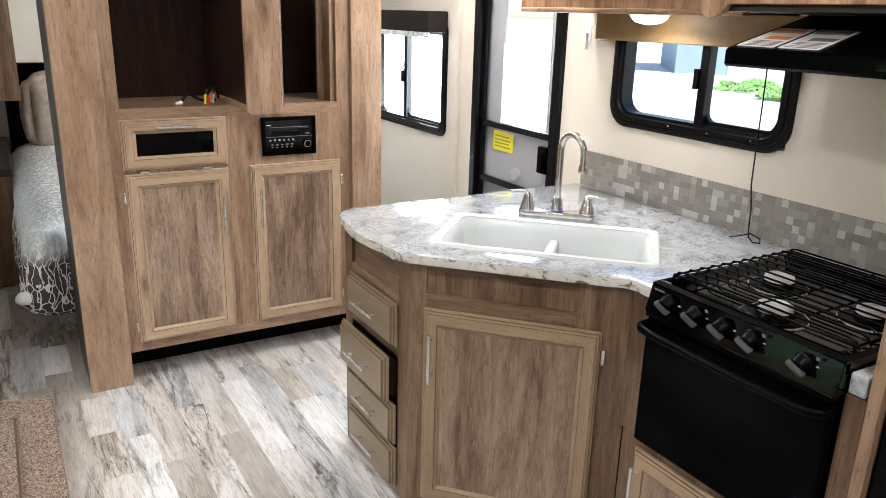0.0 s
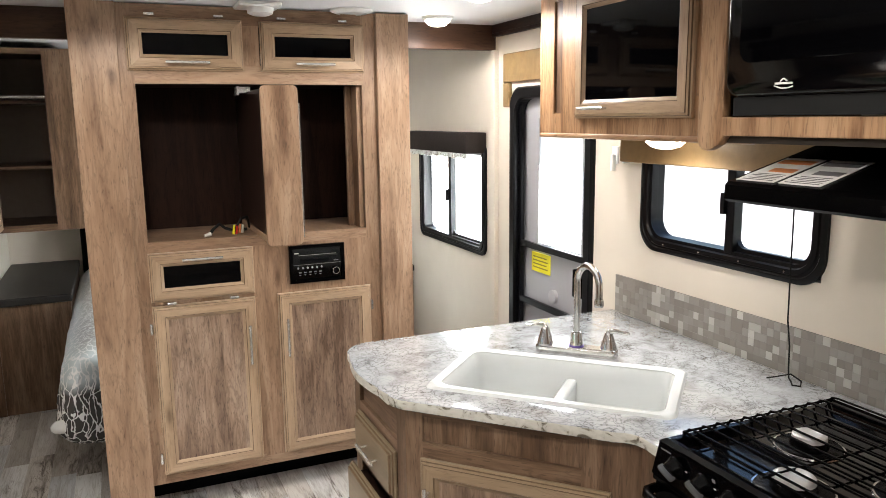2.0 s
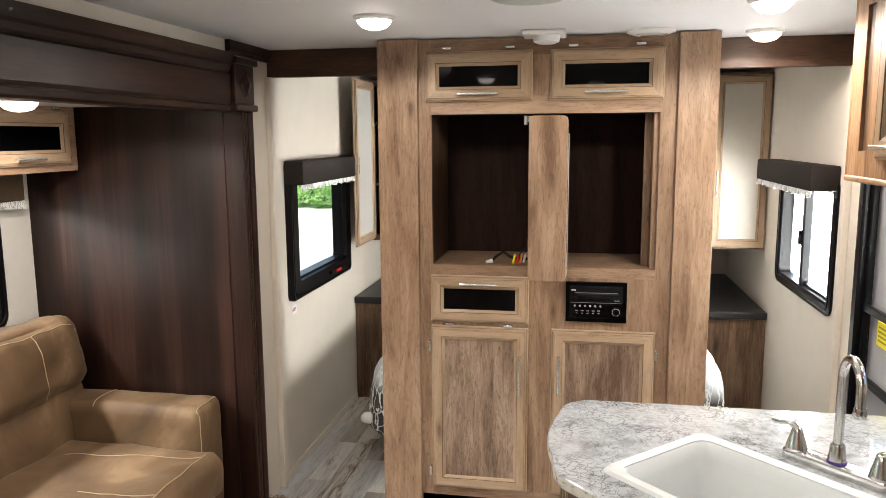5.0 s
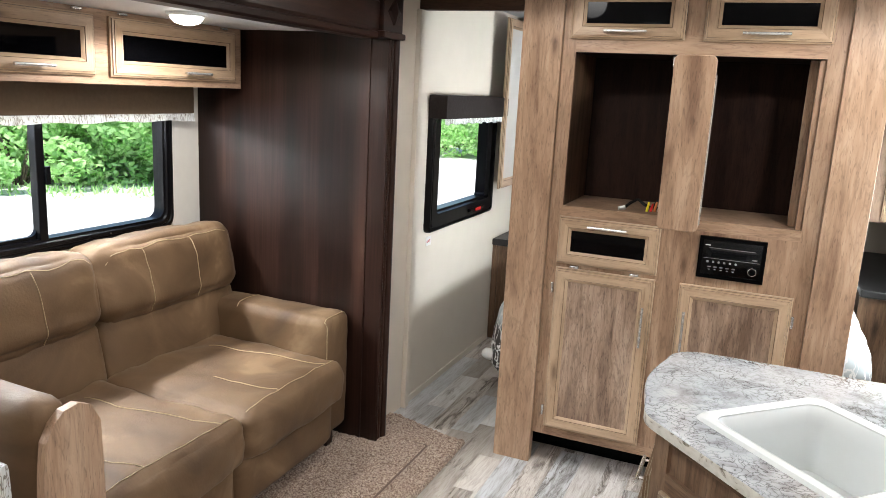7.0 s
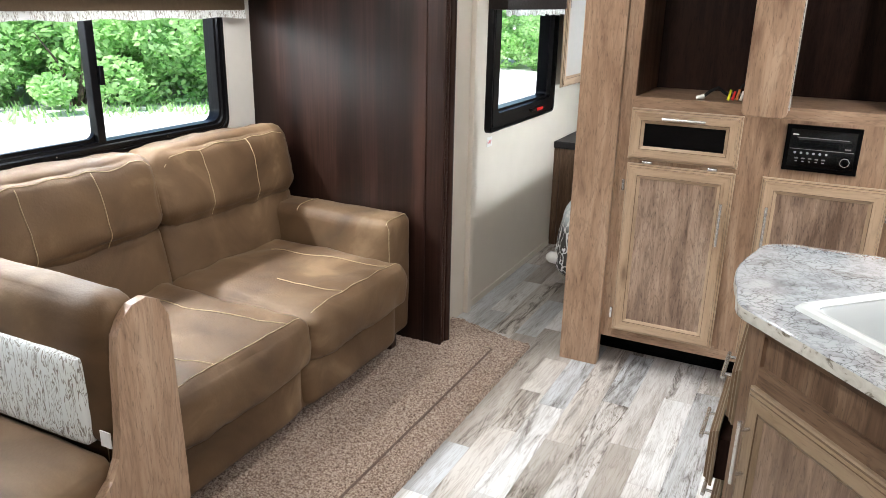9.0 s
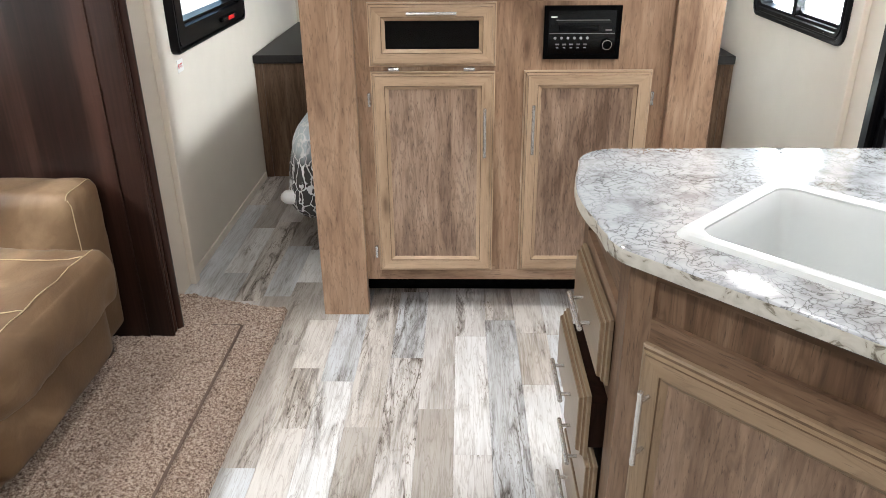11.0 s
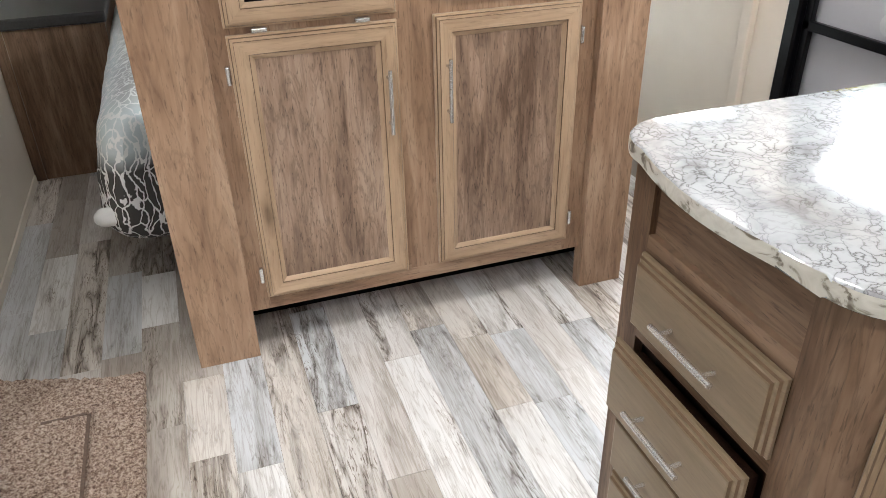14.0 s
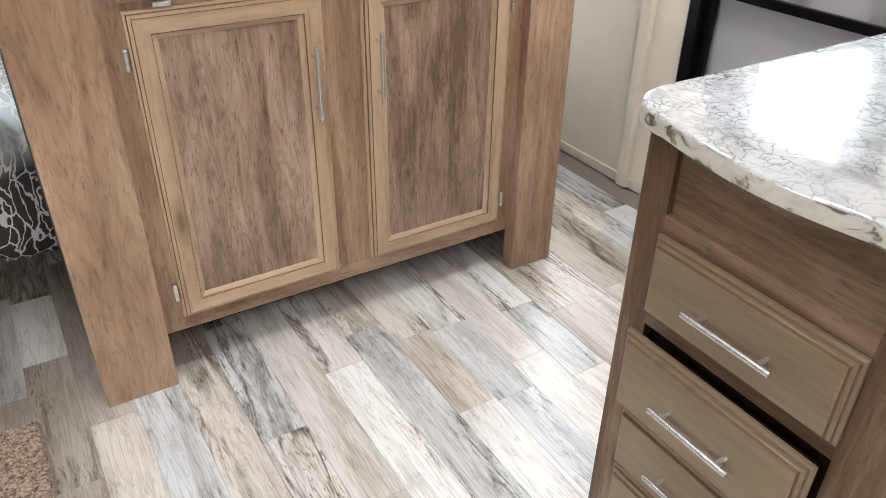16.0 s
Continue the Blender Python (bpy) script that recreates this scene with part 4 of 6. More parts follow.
part("bowl", bowl(-0.300, 0.300, -0.158, 0.158, 0.17, 0.035), sink_white, sink, m=SM, smooth=True)
part("divider", box(-0.012, 0.022, -0.150, 0.150, 0.665, 0.792, 0.010, 3), sink_white, sink, m=SM, smooth=True)
for u in (-0.15, 0.16):
    part("drain", lathe([(0.045, 0.664), (0.043, 0.668), (0.03, 0.666), (0.0, 0.664)]), chrome, sink, "chrome drain", m=SM @ Matrix.Translation((u, 0, 0)), smooth=True)

# faucet
FC = Vector((1.640, 1.970))
FM = Matrix(((SU.x, SV.x, 0, FC.x), (SU.y, SV.y, 0, FC.y), (0, 0, 1, 0.832), (0, 0, 0, 1)))
fau = thing("faucet", (FC.x, FC.y, 0.832), "brushed nickel gooseneck kitchen faucet with two lever handles", "faucet")
part("base_plate", slab(rounded(-0.126, 0.126, -0.027, 0.027, 0.020), 0, 0.030, 0.007), faucet_metal, fau, m=FM, smooth=True)
part("collar", lathe([(0.022, 0.02), (0.020, 0.035), (0.016, 0.07), (0.014, 0.075)]), faucet_metal, fau, m=FM, smooth=True)
part("seal_ring", lathe([(0.019, 0.024), (0.0225, 0.026), (0.0225, 0.034), (0.019, 0.036)]), plain("purple_plastic", (0.07, 0.04, 0.20), 0.4), fau, "purple protective ring", m=FM, smooth=True)
sw = Vector((0.72, -0.69, 0)).normalized()
pts = [Vector((0, 0, z)) for z in (0.06, 0.12, 0.18, 0.235)] + [Vector((0, 0, 0.235)) + sw * (0.055 - 0.055 * math.cos(radians(a))) + Vector((0, 0, 0.055 * math.sin(radians(a)))) for a in range(15, 181, 15)]
pts += [pts[-1] + Vector((0, 0, -0.03)), pts[-1] + Vector((0, 0, -0.045))]
part("spout", tube(pts, 0.0105, 14), faucet_metal, fau, m=FM, smooth=True)
part("spout_tip", tube([pts[-1] + Vector((0, 0, 0.012)), pts[-1] + Vector((0, 0, -0.004)), pts[-1] + Vector((0, 0, -0.012))], [0.0125, 0.0145, 0.013], 14), faucet_metal, fau, m=FM, smooth=True)
for s in (-1, 1):
    hb = lathe([(0.025, 0.026), (0.0255, 0.031), (0.024, 0.036), (0.0215, 0.047), (0.0175, 0.060), (0.0140, 0.072), (0.0115, 0.081), (0.006, 0.087), (0.0, 0.088)])
    part("handle_base", hb, faucet_metal, fau, m=FM @ Matrix.Translation((s * 0.098, 0, 0)), smooth=True)
    part("lever", tube([(s * 0.096, 0, 0.078), (s * 0.108, -0.002, 0.087), (s * 0.122, -0.005, 0.089), (s * 0.138, -0.008, 0.086), (s * 0.152, -0.011, 0.086), (s * 0.160, -0.012, 0.089)], [0.0095, 0.0085, 0.0062, 0.0055, 0.0062, 0.0035], 10), faucet_metal, fau, m=FM, smooth=True)

# ---- stove ----
stove = thing("stove", (1.7, 1.085, 0), "black gas stove with three burners, wire grate and oven door", "stove")
SY0, SY1 = 0.814, 1.321
part("body", box(1.442, 1.948, SY0 + 0.005, SY1 - 0.005, 0.42, 0.838), black_satin, stove)
part("cooktop", merge(ring([[(1.426 + e, SY0 + e, z), (1.952 - e, SY0 + e, z), (1.952 - e, SY1 - e, z), (1.426 + e, SY1 - e, z)] for e, z in ((0, 0.832), (0, 0.858), (0.010, 0.865), (0.022, 0.864), (0.045, 0.85), (0.06, 0.844))]), box(1.435, 1.94, SY0 + 0.012, SY1 - 0.012, 0.832, 0.846)), hob_black, stove, "glossy black enamel hob")
pm = bmesh.new()
vs = [pm.verts.new((x, y, z)) for y in (SY0, SY1) for x, z in ((1.424, 0.857), (1.405, 0.786), (1.443, 0.786), (1.443, 0.857))]
for f in ((0, 1, 2, 3), (4, 5, 6, 7), (0, 1, 5, 4), (1, 2, 6, 5), (0, 3, 7, 4), (2, 3, 7, 6)):
    pm.faces.new([vs[i] for i in f])
bmesh.ops.bevel(pm, geom=pm.edges[:], offset=0.003, segments=2, affect="EDGES")
part("control_panel", pm, black, stove)
part("panel_lip", box(1.408, 1.440, SY0 + 0.004, SY1 - 0.004, 0.774, 0.7855, 0.002), black_satin, stove)
part("oven_door", box(1.414, 1.442, SY0 + 0.004, SY1 - 0.004, 0.425, 0.770, 0.006), oven_black, stove, "black glass oven door")
hy = [(1.416, SY1 - 0.006, 0.752), (1.392, SY1 - 0.008, 0.751), (1.380, SY1 - 0.022, 0.750), (1.376, SY1 - 0.06, 0.749), (1.374, (SY0 + SY1) / 2, 0.748), (1.376, SY0 + 0.06, 0.749), (1.380, SY0 + 0.022, 0.750), (1.392, SY0 + 0.008, 0.751), (1.416, SY0 + 0.006, 0.752)]
part("oven_handle", tube(hy, 0.011, 10), black_satin, stove, smooth=True)
tilt = Matrix.Rotation(radians(-90 - 15), 4, "Y")
knob_grey = plain("grey_knob_face", (0.055, 0.055, 0.058), 0.16)
for k, y in enumerate((1.250, 1.168, 1.092, 1.016, 0.892)):
    km = Matrix.Translation((1.4145, y, 0.828)) @ tilt
    kb = part("knob", lathe([(0.024, 0), (0.024, 0.004), (0.0205, 0.008), (0.0185, 0.022), (0.016, 0.026), (0.0, 0.027)], 20), black_satin, stove, m=km, smooth=True)
    part("knob_grip", cushion(-0.021, 0.021, -0.0058, 0.0058, 0.019, 0.036, 0.005, 0.001, 6, 1.0, 0.0), knob_grey, kb, "glossy grey grip", m=km @ Matrix.Rotation(radians(62), 4, "Z"), smooth=True)
    for a_ in (-55, -25, 5):
        part("scale_mark", box(-0.0012, 0.0012, -0.003, 0.003, 0.0, 0.0006), paper, stove, "small white scale mark", m=km @ Matrix.Rotation(radians(a_ + 180), 4, "Z") @ Matrix.Translation((0.0, 0.030, 0.0)))
    if k in (1, 3, 4):
        part("burner_symbol", box(-0.004, 0.004, -0.004, 0.004, 0.0, 0.0006), ink, stove, "small grey burner symbol", m=km @ Matrix.Translation((0.022, -0.030, 0.0)))
part("lettering", box(-0.002, 0.002, -0.016, 0.016, 0.0, 0.0006), ink, stove, "small pale unreadable maker's mark", m=Matrix.Translation((1.4205, 1.292, 0.846)) @ tilt)
burner_alloy = plain("burner_alloy", (0.62, 0.61, 0.60), 0.35, 0.5, vary=0.2, scale=80)
for x, y, r in ((1.524, 1.050, 0.038), (1.710, 1.175, 0.034), (1.706, 0.932, 0.034)):
    at = Matrix.Translation((x, y, 0.0))
    bu = part("burner", lathe([(r + 0.038, 0.847), (r + 0.032, 0.851), (r + 0.006, 0.852), (r, 0.866), (r - 0.006, 0.868)]), black_satin, stove, m=at, smooth=True)
    part("burner_ring", lathe([(r + 0.040, 0.8465), (r + 0.0385, 0.8495), (r + 0.035, 0.8495), (r + 0.034, 0.8465)]), chrome, bu, "bright edge of the burner well", m=at, smooth=True)
    part("burner_cap", lathe([(r - 0.004, 0.862), (r + 0.002, 0.866), (r + 0.001, 0.876), (r - 0.006, 0.88), (r - 0.010, 0.88), (r - 0.013, 0.878), (0.0, 0.878)]), burner_alloy, bu, "dull aluminium cap", m=at, smooth=True)
GZ = 0.884
gr = part("grate", tube([(1.478, SY0 + 0.018, GZ - 0.010), (1.930, SY0 + 0.018, GZ - 0.010), (1.930, SY1 - 0.018, GZ - 0.010), (1.478, SY1 - 0.018, GZ - 0.010)], 0.0036, 6, True), black_satin, stove, "black wire grate")
for i in range(12):
    x = 1.486 + 0.440 * i / 11
    part("wire", tube([(x, SY0 + 0.014, GZ - 0.018), (x, SY0 + 0.024, GZ - 0.003), (x, SY0 + 0.040, GZ), (x, SY1 - 0.040, GZ), (x, SY1 - 0.024, GZ - 0.003), (x, SY1 - 0.014, GZ - 0.018)], 0.0027, 6), black_satin, gr)
for y in ((SY0 + SY1) / 2,):
    part("cross_bar", tube([(1.462, y, GZ - 0.006), (1.930, y, GZ - 0.006)], 0.0028, 6), black_satin, gr)
for x in (1.478, 1.930):
    for y in (SY0 + 0.018, SY1 - 0.018):
        part("foot", tube([(x, y, GZ - 0.010), (x, y, 0.846)], 0.0036, 6), black_satin, gr)
low = thing("base_cabinet", (1.7, 1.085, 0), "weathered-oak base cabinet with a door under the stove", "cabinet")
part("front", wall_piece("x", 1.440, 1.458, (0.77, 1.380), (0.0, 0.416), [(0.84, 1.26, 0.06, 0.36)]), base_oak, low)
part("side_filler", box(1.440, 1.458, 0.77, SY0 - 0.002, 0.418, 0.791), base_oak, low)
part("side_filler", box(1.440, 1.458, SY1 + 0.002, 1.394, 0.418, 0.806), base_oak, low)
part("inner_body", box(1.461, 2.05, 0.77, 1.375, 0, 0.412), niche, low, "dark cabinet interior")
door_unit(low, "cabinet_door", face_to((1.438, 1.318, 0.045), (0, -1, 0), (-1, 0, 0)), 0.50, 0.348, panel_oak, (0.026, 0.235, 0.15, "v"), [(0.508, 0.29, "v")], insert_label="grey-brown oak panel")

# tall cabinet and refrigerator beside the stove
fr = thing("refrigerator", (1.75, 0.4, 0), "black refrigerator in a wooden surround beside the stove", "refrigerator")
part("side_panel", box(1.436, 2.06, 0.742, 0.768, 0, 1.497, 0.002), oak, fr, "oak side panel")
part("fridge_door", box(1.45, 1.50, 0.15, 0.740, 0.10, 1.45, 0.008), black_satin, fr)
part("body", box(1.50, 2.06, 0.13, 0.734, 0, 1.98), black_satin, fr)

# ---- windows ----
def window_unit(name, wall_x, out, hole, split, label, radius=0.07, sash=True, wide=0.036, latch=False, proud=1.0):
    """A black framed trailer window with rounded corners in a wall that faces along x; out is +1 or -1."""
    y0, y1, z0, z1 = hole
    put = lambda pts, d: [(wall_x + out * d, a, c) for a, c in pts]
    w = tagged(new(name), label, "window", "", "structure")
    w.location = (wall_x, (y0 + y1) / 2, z0)
    loops = [(-0.016, 0.0, radius), (-0.016, -0.010, radius), (-0.010, -0.014, radius), (-0.002, -0.014, radius), (0.001, -0.010, radius), (0.006, -0.010, radius), (0.009, -0.014, radius), (wide - 0.014, -0.014, radius * 0.8), (wide - 0.010, -0.006, radius * 0.75), (wide, -0.004, radius * 0.7), (wide, 0.05, radius * 0.7), (0.0015, 0.05, 0.03), (0.0015, 0.0, 0.03)]
    part("window_frame", ring([put(rounded(y0 + e, y1 - e, z0 + e, z1 - e, r, 8), d * proud if d < 0 else d) for e, d, r in loops]), black_frame, w, smooth=True)
    iy0, iy1, iz0, iz1 = y0 + wide, y1 - wide, z0 + wide, z1 - wide
    cuts = [iy0] + ([split] if split else []) + [iy1]
    for a, c in zip(cuts, cuts[1:]):
        pane = part("pane", box(wall_x + out * 0.022 - 0.002, wall_x + out * 0.022 + 0.002, a - 0.01, c + 0.01, iz0 - 0.01, iz1 + 0.01), glass, w, "clear glass pane")
        pane.visible_shadow = False
    if split:
        lo, hi = sorted((wall_x + out * 0.030, wall_x - out * 0.006))
        part("mullion", box(lo, hi, split - 0.017, split + 0.017, iz0 - 0.008, iz1 + 0.008, 0.003), black_frame, w)
        part("latch", box(lo - 0.012 if out > 0 else hi, hi - 0.03 if out > 0 else hi + 0.012, split + 0.012, split + 0.03, (iz0 + iz1) / 2 - 0.045, (iz0 + iz1) / 2 + 0.02, 0.002), black_frame, w)
        inner = [(0.0, 0.012), (0.0, 0.030), (0.016, 0.030), (0.016, 0.012)]
        part("sash", ring([put(rounded(iy0 + e - 0.004, split - e, iz0 + e - 0.004, iz1 - e + 0.004, 0.03, 6), d) for e, d in inner]), black_frame, w)
    if latch:
        part("handle", box(wall_x + 0.026, wall_x + 0.048, (y0 + y1) / 2 + 0.05, (y0 + y1) / 2 + 0.26, z0 + 0.028, z0 + 0.046, 0.006), black_frame, w)
        part("release_tag", box(wall_x + 0.049, wall_x + 0.052, (y0 + y1) / 2 + 0.12, (y0 + y1) / 2 + 0.20, z0 + 0.028, z0 + 0.044), red, w, "red release tag")
    for k in range(4):
        yy = y0 + (y1 - y0) * (0.15 + 0.23 * k)
        part("screw", tube([(wall_x - out * 0.013, yy, z0 + 0.014), (wall_x - out * 0.0155, yy, z0 + 0.014)], 0.003), nickel, w)
    return w


window_unit("window_1", XR, 1, KWIN, 1.80, "black framed sliding kitchen window over the worktop", 0.085)
window_unit("window_2", XR, 1, RWIN, 3.875, "black framed sliding bedroom window", 0.05)
window_unit("window_3", XL, -1, LWIN, None, "black framed bedroom escape window with red latch", 0.03, wide=0.085, latch=True, proud=2.2)
window_unit("window_4", SX, -1, SWIN, 2.075, "wide black framed window behind the sofa", 0.06)


def box_valance(name, x0, x1, y0, y1, z0, z1, mtl, trim_mtl, label, drop=0.025):
    v = thing(name, ((x0 + x1) / 2, (y0 + y1) / 2, z0), label, "valance")
    part("valance_body", box(x0, x1, y0, y1, z0, z1, 0.006), mtl, v, smooth=True)
    n = 40
    bm = bmesh.new()
    fx = x1 if x0 < 0.5 else x0
    sg = 1 if x0 < 0.5 else -1
    prev = None
    for i in range(n + 1):
        yy = y0 + (y1 - y0) * i / n
        wv = 0.004 * math.sin(i * 1.9) * sg
        row = [bm.verts.new((fx - sg * 0.01 + wv, yy, z0)), bm.verts.new((fx - sg * 0.006 + wv * 1.6, yy, z0 - drop - 0.004 * math.sin(i * 1.3)))]
        if prev:
            bm.faces.new((prev[0], row[0], row[1], prev[1]))
        prev = row
    t = part("trim_band", bm, trim_mtl, v, "pale patterned fabric trim")
    sd = t.modifiers.new("thickness", "SOLIDIFY")
    sd.thickness = 0.004
    return v


fringe = make_bark_print()
box_valance("valance", 1.955, XR, 3.43, 4.36, 1.385, 1.487, brown_fabric, fringe, "dark brown padded valance over the bedroom window")
box_valance("valance", XL, XL + 0.095, 3.475, 4.39, 1.395, 1.505, brown_fabric, fringe, "dark brown padded valance over the bedroom escape window")
box_valance("valance", SX, SX + 0.06, 0.5, 2.80, 1.375, 1.488, slide_fabric, fringe, "brown fabric valance over the sofa window", 0.03)
kv = thing("valance", (2.03, 1.9, 1.40), "bronze fabric valance over the kitchen window", "valance")
part("valance_body", box(2.0, XR, 1.40, 2.262, 1.402, 1.497, 0.004), bronze_fabric, kv)
part("bracket", box(2.02, XR, 2.262, 2.275, 1.395, 1.49, 0.003), white_plastic, kv, "white end bracket")
solo("blind_cord", tube([(2.045, 1.553, 1.40), (2.047, 1.551, 1.25), (2.046, 1.549, 1.12), (2.044, 1.545, 1.0), (2.04, 1.53, 0.93), (2.036, 1.525, 0.87), (2.034, 1.520, 0.842), (2.02, 1.50, 0.841), (2.0, 1.478, 0.841), (2.01, 1.46, 0.842), (2.03, 1.475, 0.848), (2.035, 1.515, 0.855), (2.01, 1.545, 0.842), (1.985, 1.55, 0.841)], 0.0022, 6), rubber, "thin black blind cord hanging to the worktop", "cord")
solo("wall_switch", merge(box(XR - 0.006, XR, 2.36, 2.395, 1.385, 1.45, 0.002), box(XR - 0.02, XR - 0.005, 2.37, 2.385, 1.36, 1.42, 0.003)), white_plastic, "small white wall bracket beside the window", "bracket")

# ---- entry door ----
dr = tagged(new("door_1"), "grey entry door with tall window behind a black screen door", "door", "", "structure")
dr.location = (XR, 2.84, 0)
y0, y1, zt = DOOR[0], DOOR[1], DOOR[3]
lilac = plain("grey_door_skin", (0.36, 0.36, 0.38), 0.5, vary=0.05, scale=8)
part("door_slab", wall_piece("x", XR + 0.035, XR + 0.048, (y0 + 0.03, y1 - 0.03), (0.0, zt - 0.03), [(2.645, 2.985, 1.0, 1.555)]), lilac, dr)
pn = part("pane", box(XR + 0.038, XR + 0.042, 2.635, 2.995, 0.99, 1.565), glass, dr, "door window glass")
pn.visible_shadow = False
yr = lambda e: rounded(y0 - 0.02 + e, y1 + 0.02 - e, -0.005, zt + 0.02 - e, 0.085, 8)
part("door_frame", ring([[(XR + d, a, c) for a, c in yr(e)] for e, d in ((0, 0.0), (0, -0.014), (0.008, -0.02), (0.045, -0.02), (0.05, -0.012), (0.052, 0.034), (0.022, 0.034), (0.022, 0.0))]), black_frame, dr)
for z in (0.985, 0.722, 0.12):
    part("screen_bar", box(XR + 0.002, XR + 0.02, y0 + 0.03, y1 - 0.03, z - 0.012, z + 0.016, 0.003), black_frame, dr)
for a in (y0 + 0.032, y1 - 0.06):
    part("screen_stile", box(XR + 0.002, XR + 0.02, a, a + 0.028, 0.13, zt - 0.03, 0.003), black_frame, dr)
part("door_handle", merge(box(XR - 0.012, XR + 0.02, 2.575, 2.635, 0.83, 0.945, 0.005), box(XR - 0.03, XR - 0.012, 2.58, 2.60, 0.85, 0.92, 0.004)), black_satin, dr, "black plastic latch")
part("sticker", box(XR + 0.029, XR + 0.034, 2.875, 3.03, 0.868, 0.955), yellow, dr, "yellow printed notice")
for i in range(4):
    part("print_line", box(XR + 0.0275, XR + 0.029, 2.89 + 0.01 * (i % 2), 3.015, 0.885 + 0.016 * i, 0.891 + 0.016 * i), plain("olive_print", (0.30, 0.27, 0.03), 0.6), dr)
part("inner_knob", tube([(XR + 0.035, 2.84, 0.78), (XR + 0.02, 2.84, 0.78)], 0.03, 16), plain("grey_plastic", (0.42, 0.42, 0.43), 0.4), dr, "grey round knob")
hdr = thing("door_header", (XR, 2.84, 1.68), "bronze fabric header above the entry door", "valance")
part("header_board", box(XR - 0.022, XR, 2.47, 3.22, 1.715, 1.845, 0.006), bronze_fabric, hdr)
part("header_end", box(XR - 0.022, XR, 3.168, 3.22, 1.605, 1.715, 0.006), bronze_fabric, hdr)

# ---- kitchen wall cabinets ----
FACE = (0, -1, 0), (-1, 0, 0)
uc = thing("wall_cabinet", (1.9, 1.95, 1.5), "oak wall cabinet with smoked glass door over the worktop", "cabinet")
part("bottom", box(1.758, XR, 1.41, 2.362, 1.502, 1.518), lamplit_oak_h, uc)
part("end_panel", box(1.758, XR, 2.344, 2.362, 1.518, ZC - 0.002), lamplit_oak, uc)
part("face_board", wall_piece("x", 1.742, 1.758, (1.415, 2.362), (1.505, ZC - 0.002), [(1.67, 2.10, 1.58, 1.92), (2.235, 2.285, 1.57, 1.93)]), lamplit_oak, uc)
part("recess_panel", box(1.75, 1.757, 2.235, 2.285, 1.57, 1.93), base_oak, uc, "narrow recessed oak strip")
part("lower_lip", box(1.736, 1.762, 1.415, 2.366, 1.490, 1.506, 0.006, 3), lamplit_oak_h, uc, "rounded lower edge")
part("edge_post", tube([(1.749, 2.364, 1.497), (1.749, 2.364, ZC - 0.003)], 0.010, 10), lamplit_oak, uc, "rounded outer edge", smooth=True)
door_unit(uc, "flap_door", face_to((1.740, 2.137, 1.553), *FACE), 0.527, 0.382, glass_black, (0.13, 0.030, 0.13, "h"), [(0.09, 0.393, "h"), (0.43, 0.393, "h")], 0.056, insert_label="smoked glass insert")
mc = thing("microwave_cabinet", (1.8, 1.1, 1.5), "oak wall cabinet built round the microwave", "cabinet")
out = [(0.735, 1.515), (1.33, 1.515), (1.345, 1.495)] + arc(1.380, 1.512, 0.030, 250, 360, 6) + [(1.410, ZC - 0.002), (1.335, ZC - 0.002), (1.335, 1.555), (0.80, 1.555), (0.80, ZC - 0.002), (0.735, ZC - 0.002)]
part("face_board", slab(out, 0, 0.022, 0.003), lamplit_oak, mc, m=Matrix(((0, 0, 1, 1.572), (1, 0, 0, 0), (0, 1, 0, 0), (0, 0, 0, 1))))
part("end_panel", box(1.594, XR, 1.392, 1.410, 1.50, ZC - 0.002), lamplit_oak, mc)
# the bottom's dark brown paints the shade beneath the cabinet
part("bottom", box(1.594, XR, 0.735, 1.392, 1.500, 1.515), plain("underside_shade", (0.03, 0.022, 0.016), 0.6), mc, "underside with its shade in the colour")
mw = thing("microwave", (1.75, 1.07, 1.557), "glossy black built-in microwave oven", "microwave")
part("body", box(1.60, 1.98, 0.81, 1.325, 1.557, 1.90), black_satin, mw)
part("door", slab(rounded(0.79, 1.314, 1.595, 1.90, 0.035), 0, 0.030, 0.010), black, mw, "bulging glossy black door", m=Matrix(((0, 0, 1, 1.552), (1, 0, 0, 0), (0, 1, 0, 0), (0, 0, 0, 1))), smooth=True)
part("vent_grille", box(1.566, 1.572, 0.80, 1.300, 1.557, 1.594), rubber, mw)
part("window", slab(rounded(0.87, 1.275, 1.66, 1.87, 0.03), 0, 0.003, 0.001), glass_black, mw, "dark door window", m=Matrix(((0, 0, 1, 1.5495), (1, 0, 0, 0), (0, 1, 0, 0), (0, 0, 0, 1))))
part("emblem", merge(box(1.549, 1.552, 1.140, 1.180, 1.615, 1.619, 0.0005), tube([(1.5505, 1.138, 1.611), (1.5505, 1.150, 1.608), (1.5505, 1.165, 1.608), (1.5505, 1.182, 1.613)], 0.0013, 6), tube([(1.5505, 1.152, 1.621), (1.5505, 1.160, 1.626), (1.5505, 1.168, 1.621)], 0.0015, 6)), paper, mw, "small pale emblem")
hood = thing("range_hood", (1.8, 1.07, 1.4), "black sloping range hood with two paper warning labels", "range hood")
hbm = bmesh.new()
hp = [(1.575, 1.377), (1.568, 1.383), (1.568, 1.413), (1.577, 1.420), (1.86, 1.497), (XR, 1.497), (XR, 1.377)]
ra, rc = [hbm.verts.new((x, 0.80, z)) for x, z in hp], [hbm.verts.new((x, 1.314, z)) for x, z in hp]
hbm.faces.new(ra), hbm.faces.new(rc)
for k in range(len(hp)):
    hbm.faces.new((ra[k], ra[(k + 1) % len(hp)], rc[(k + 1) % len(hp)], rc[k]))
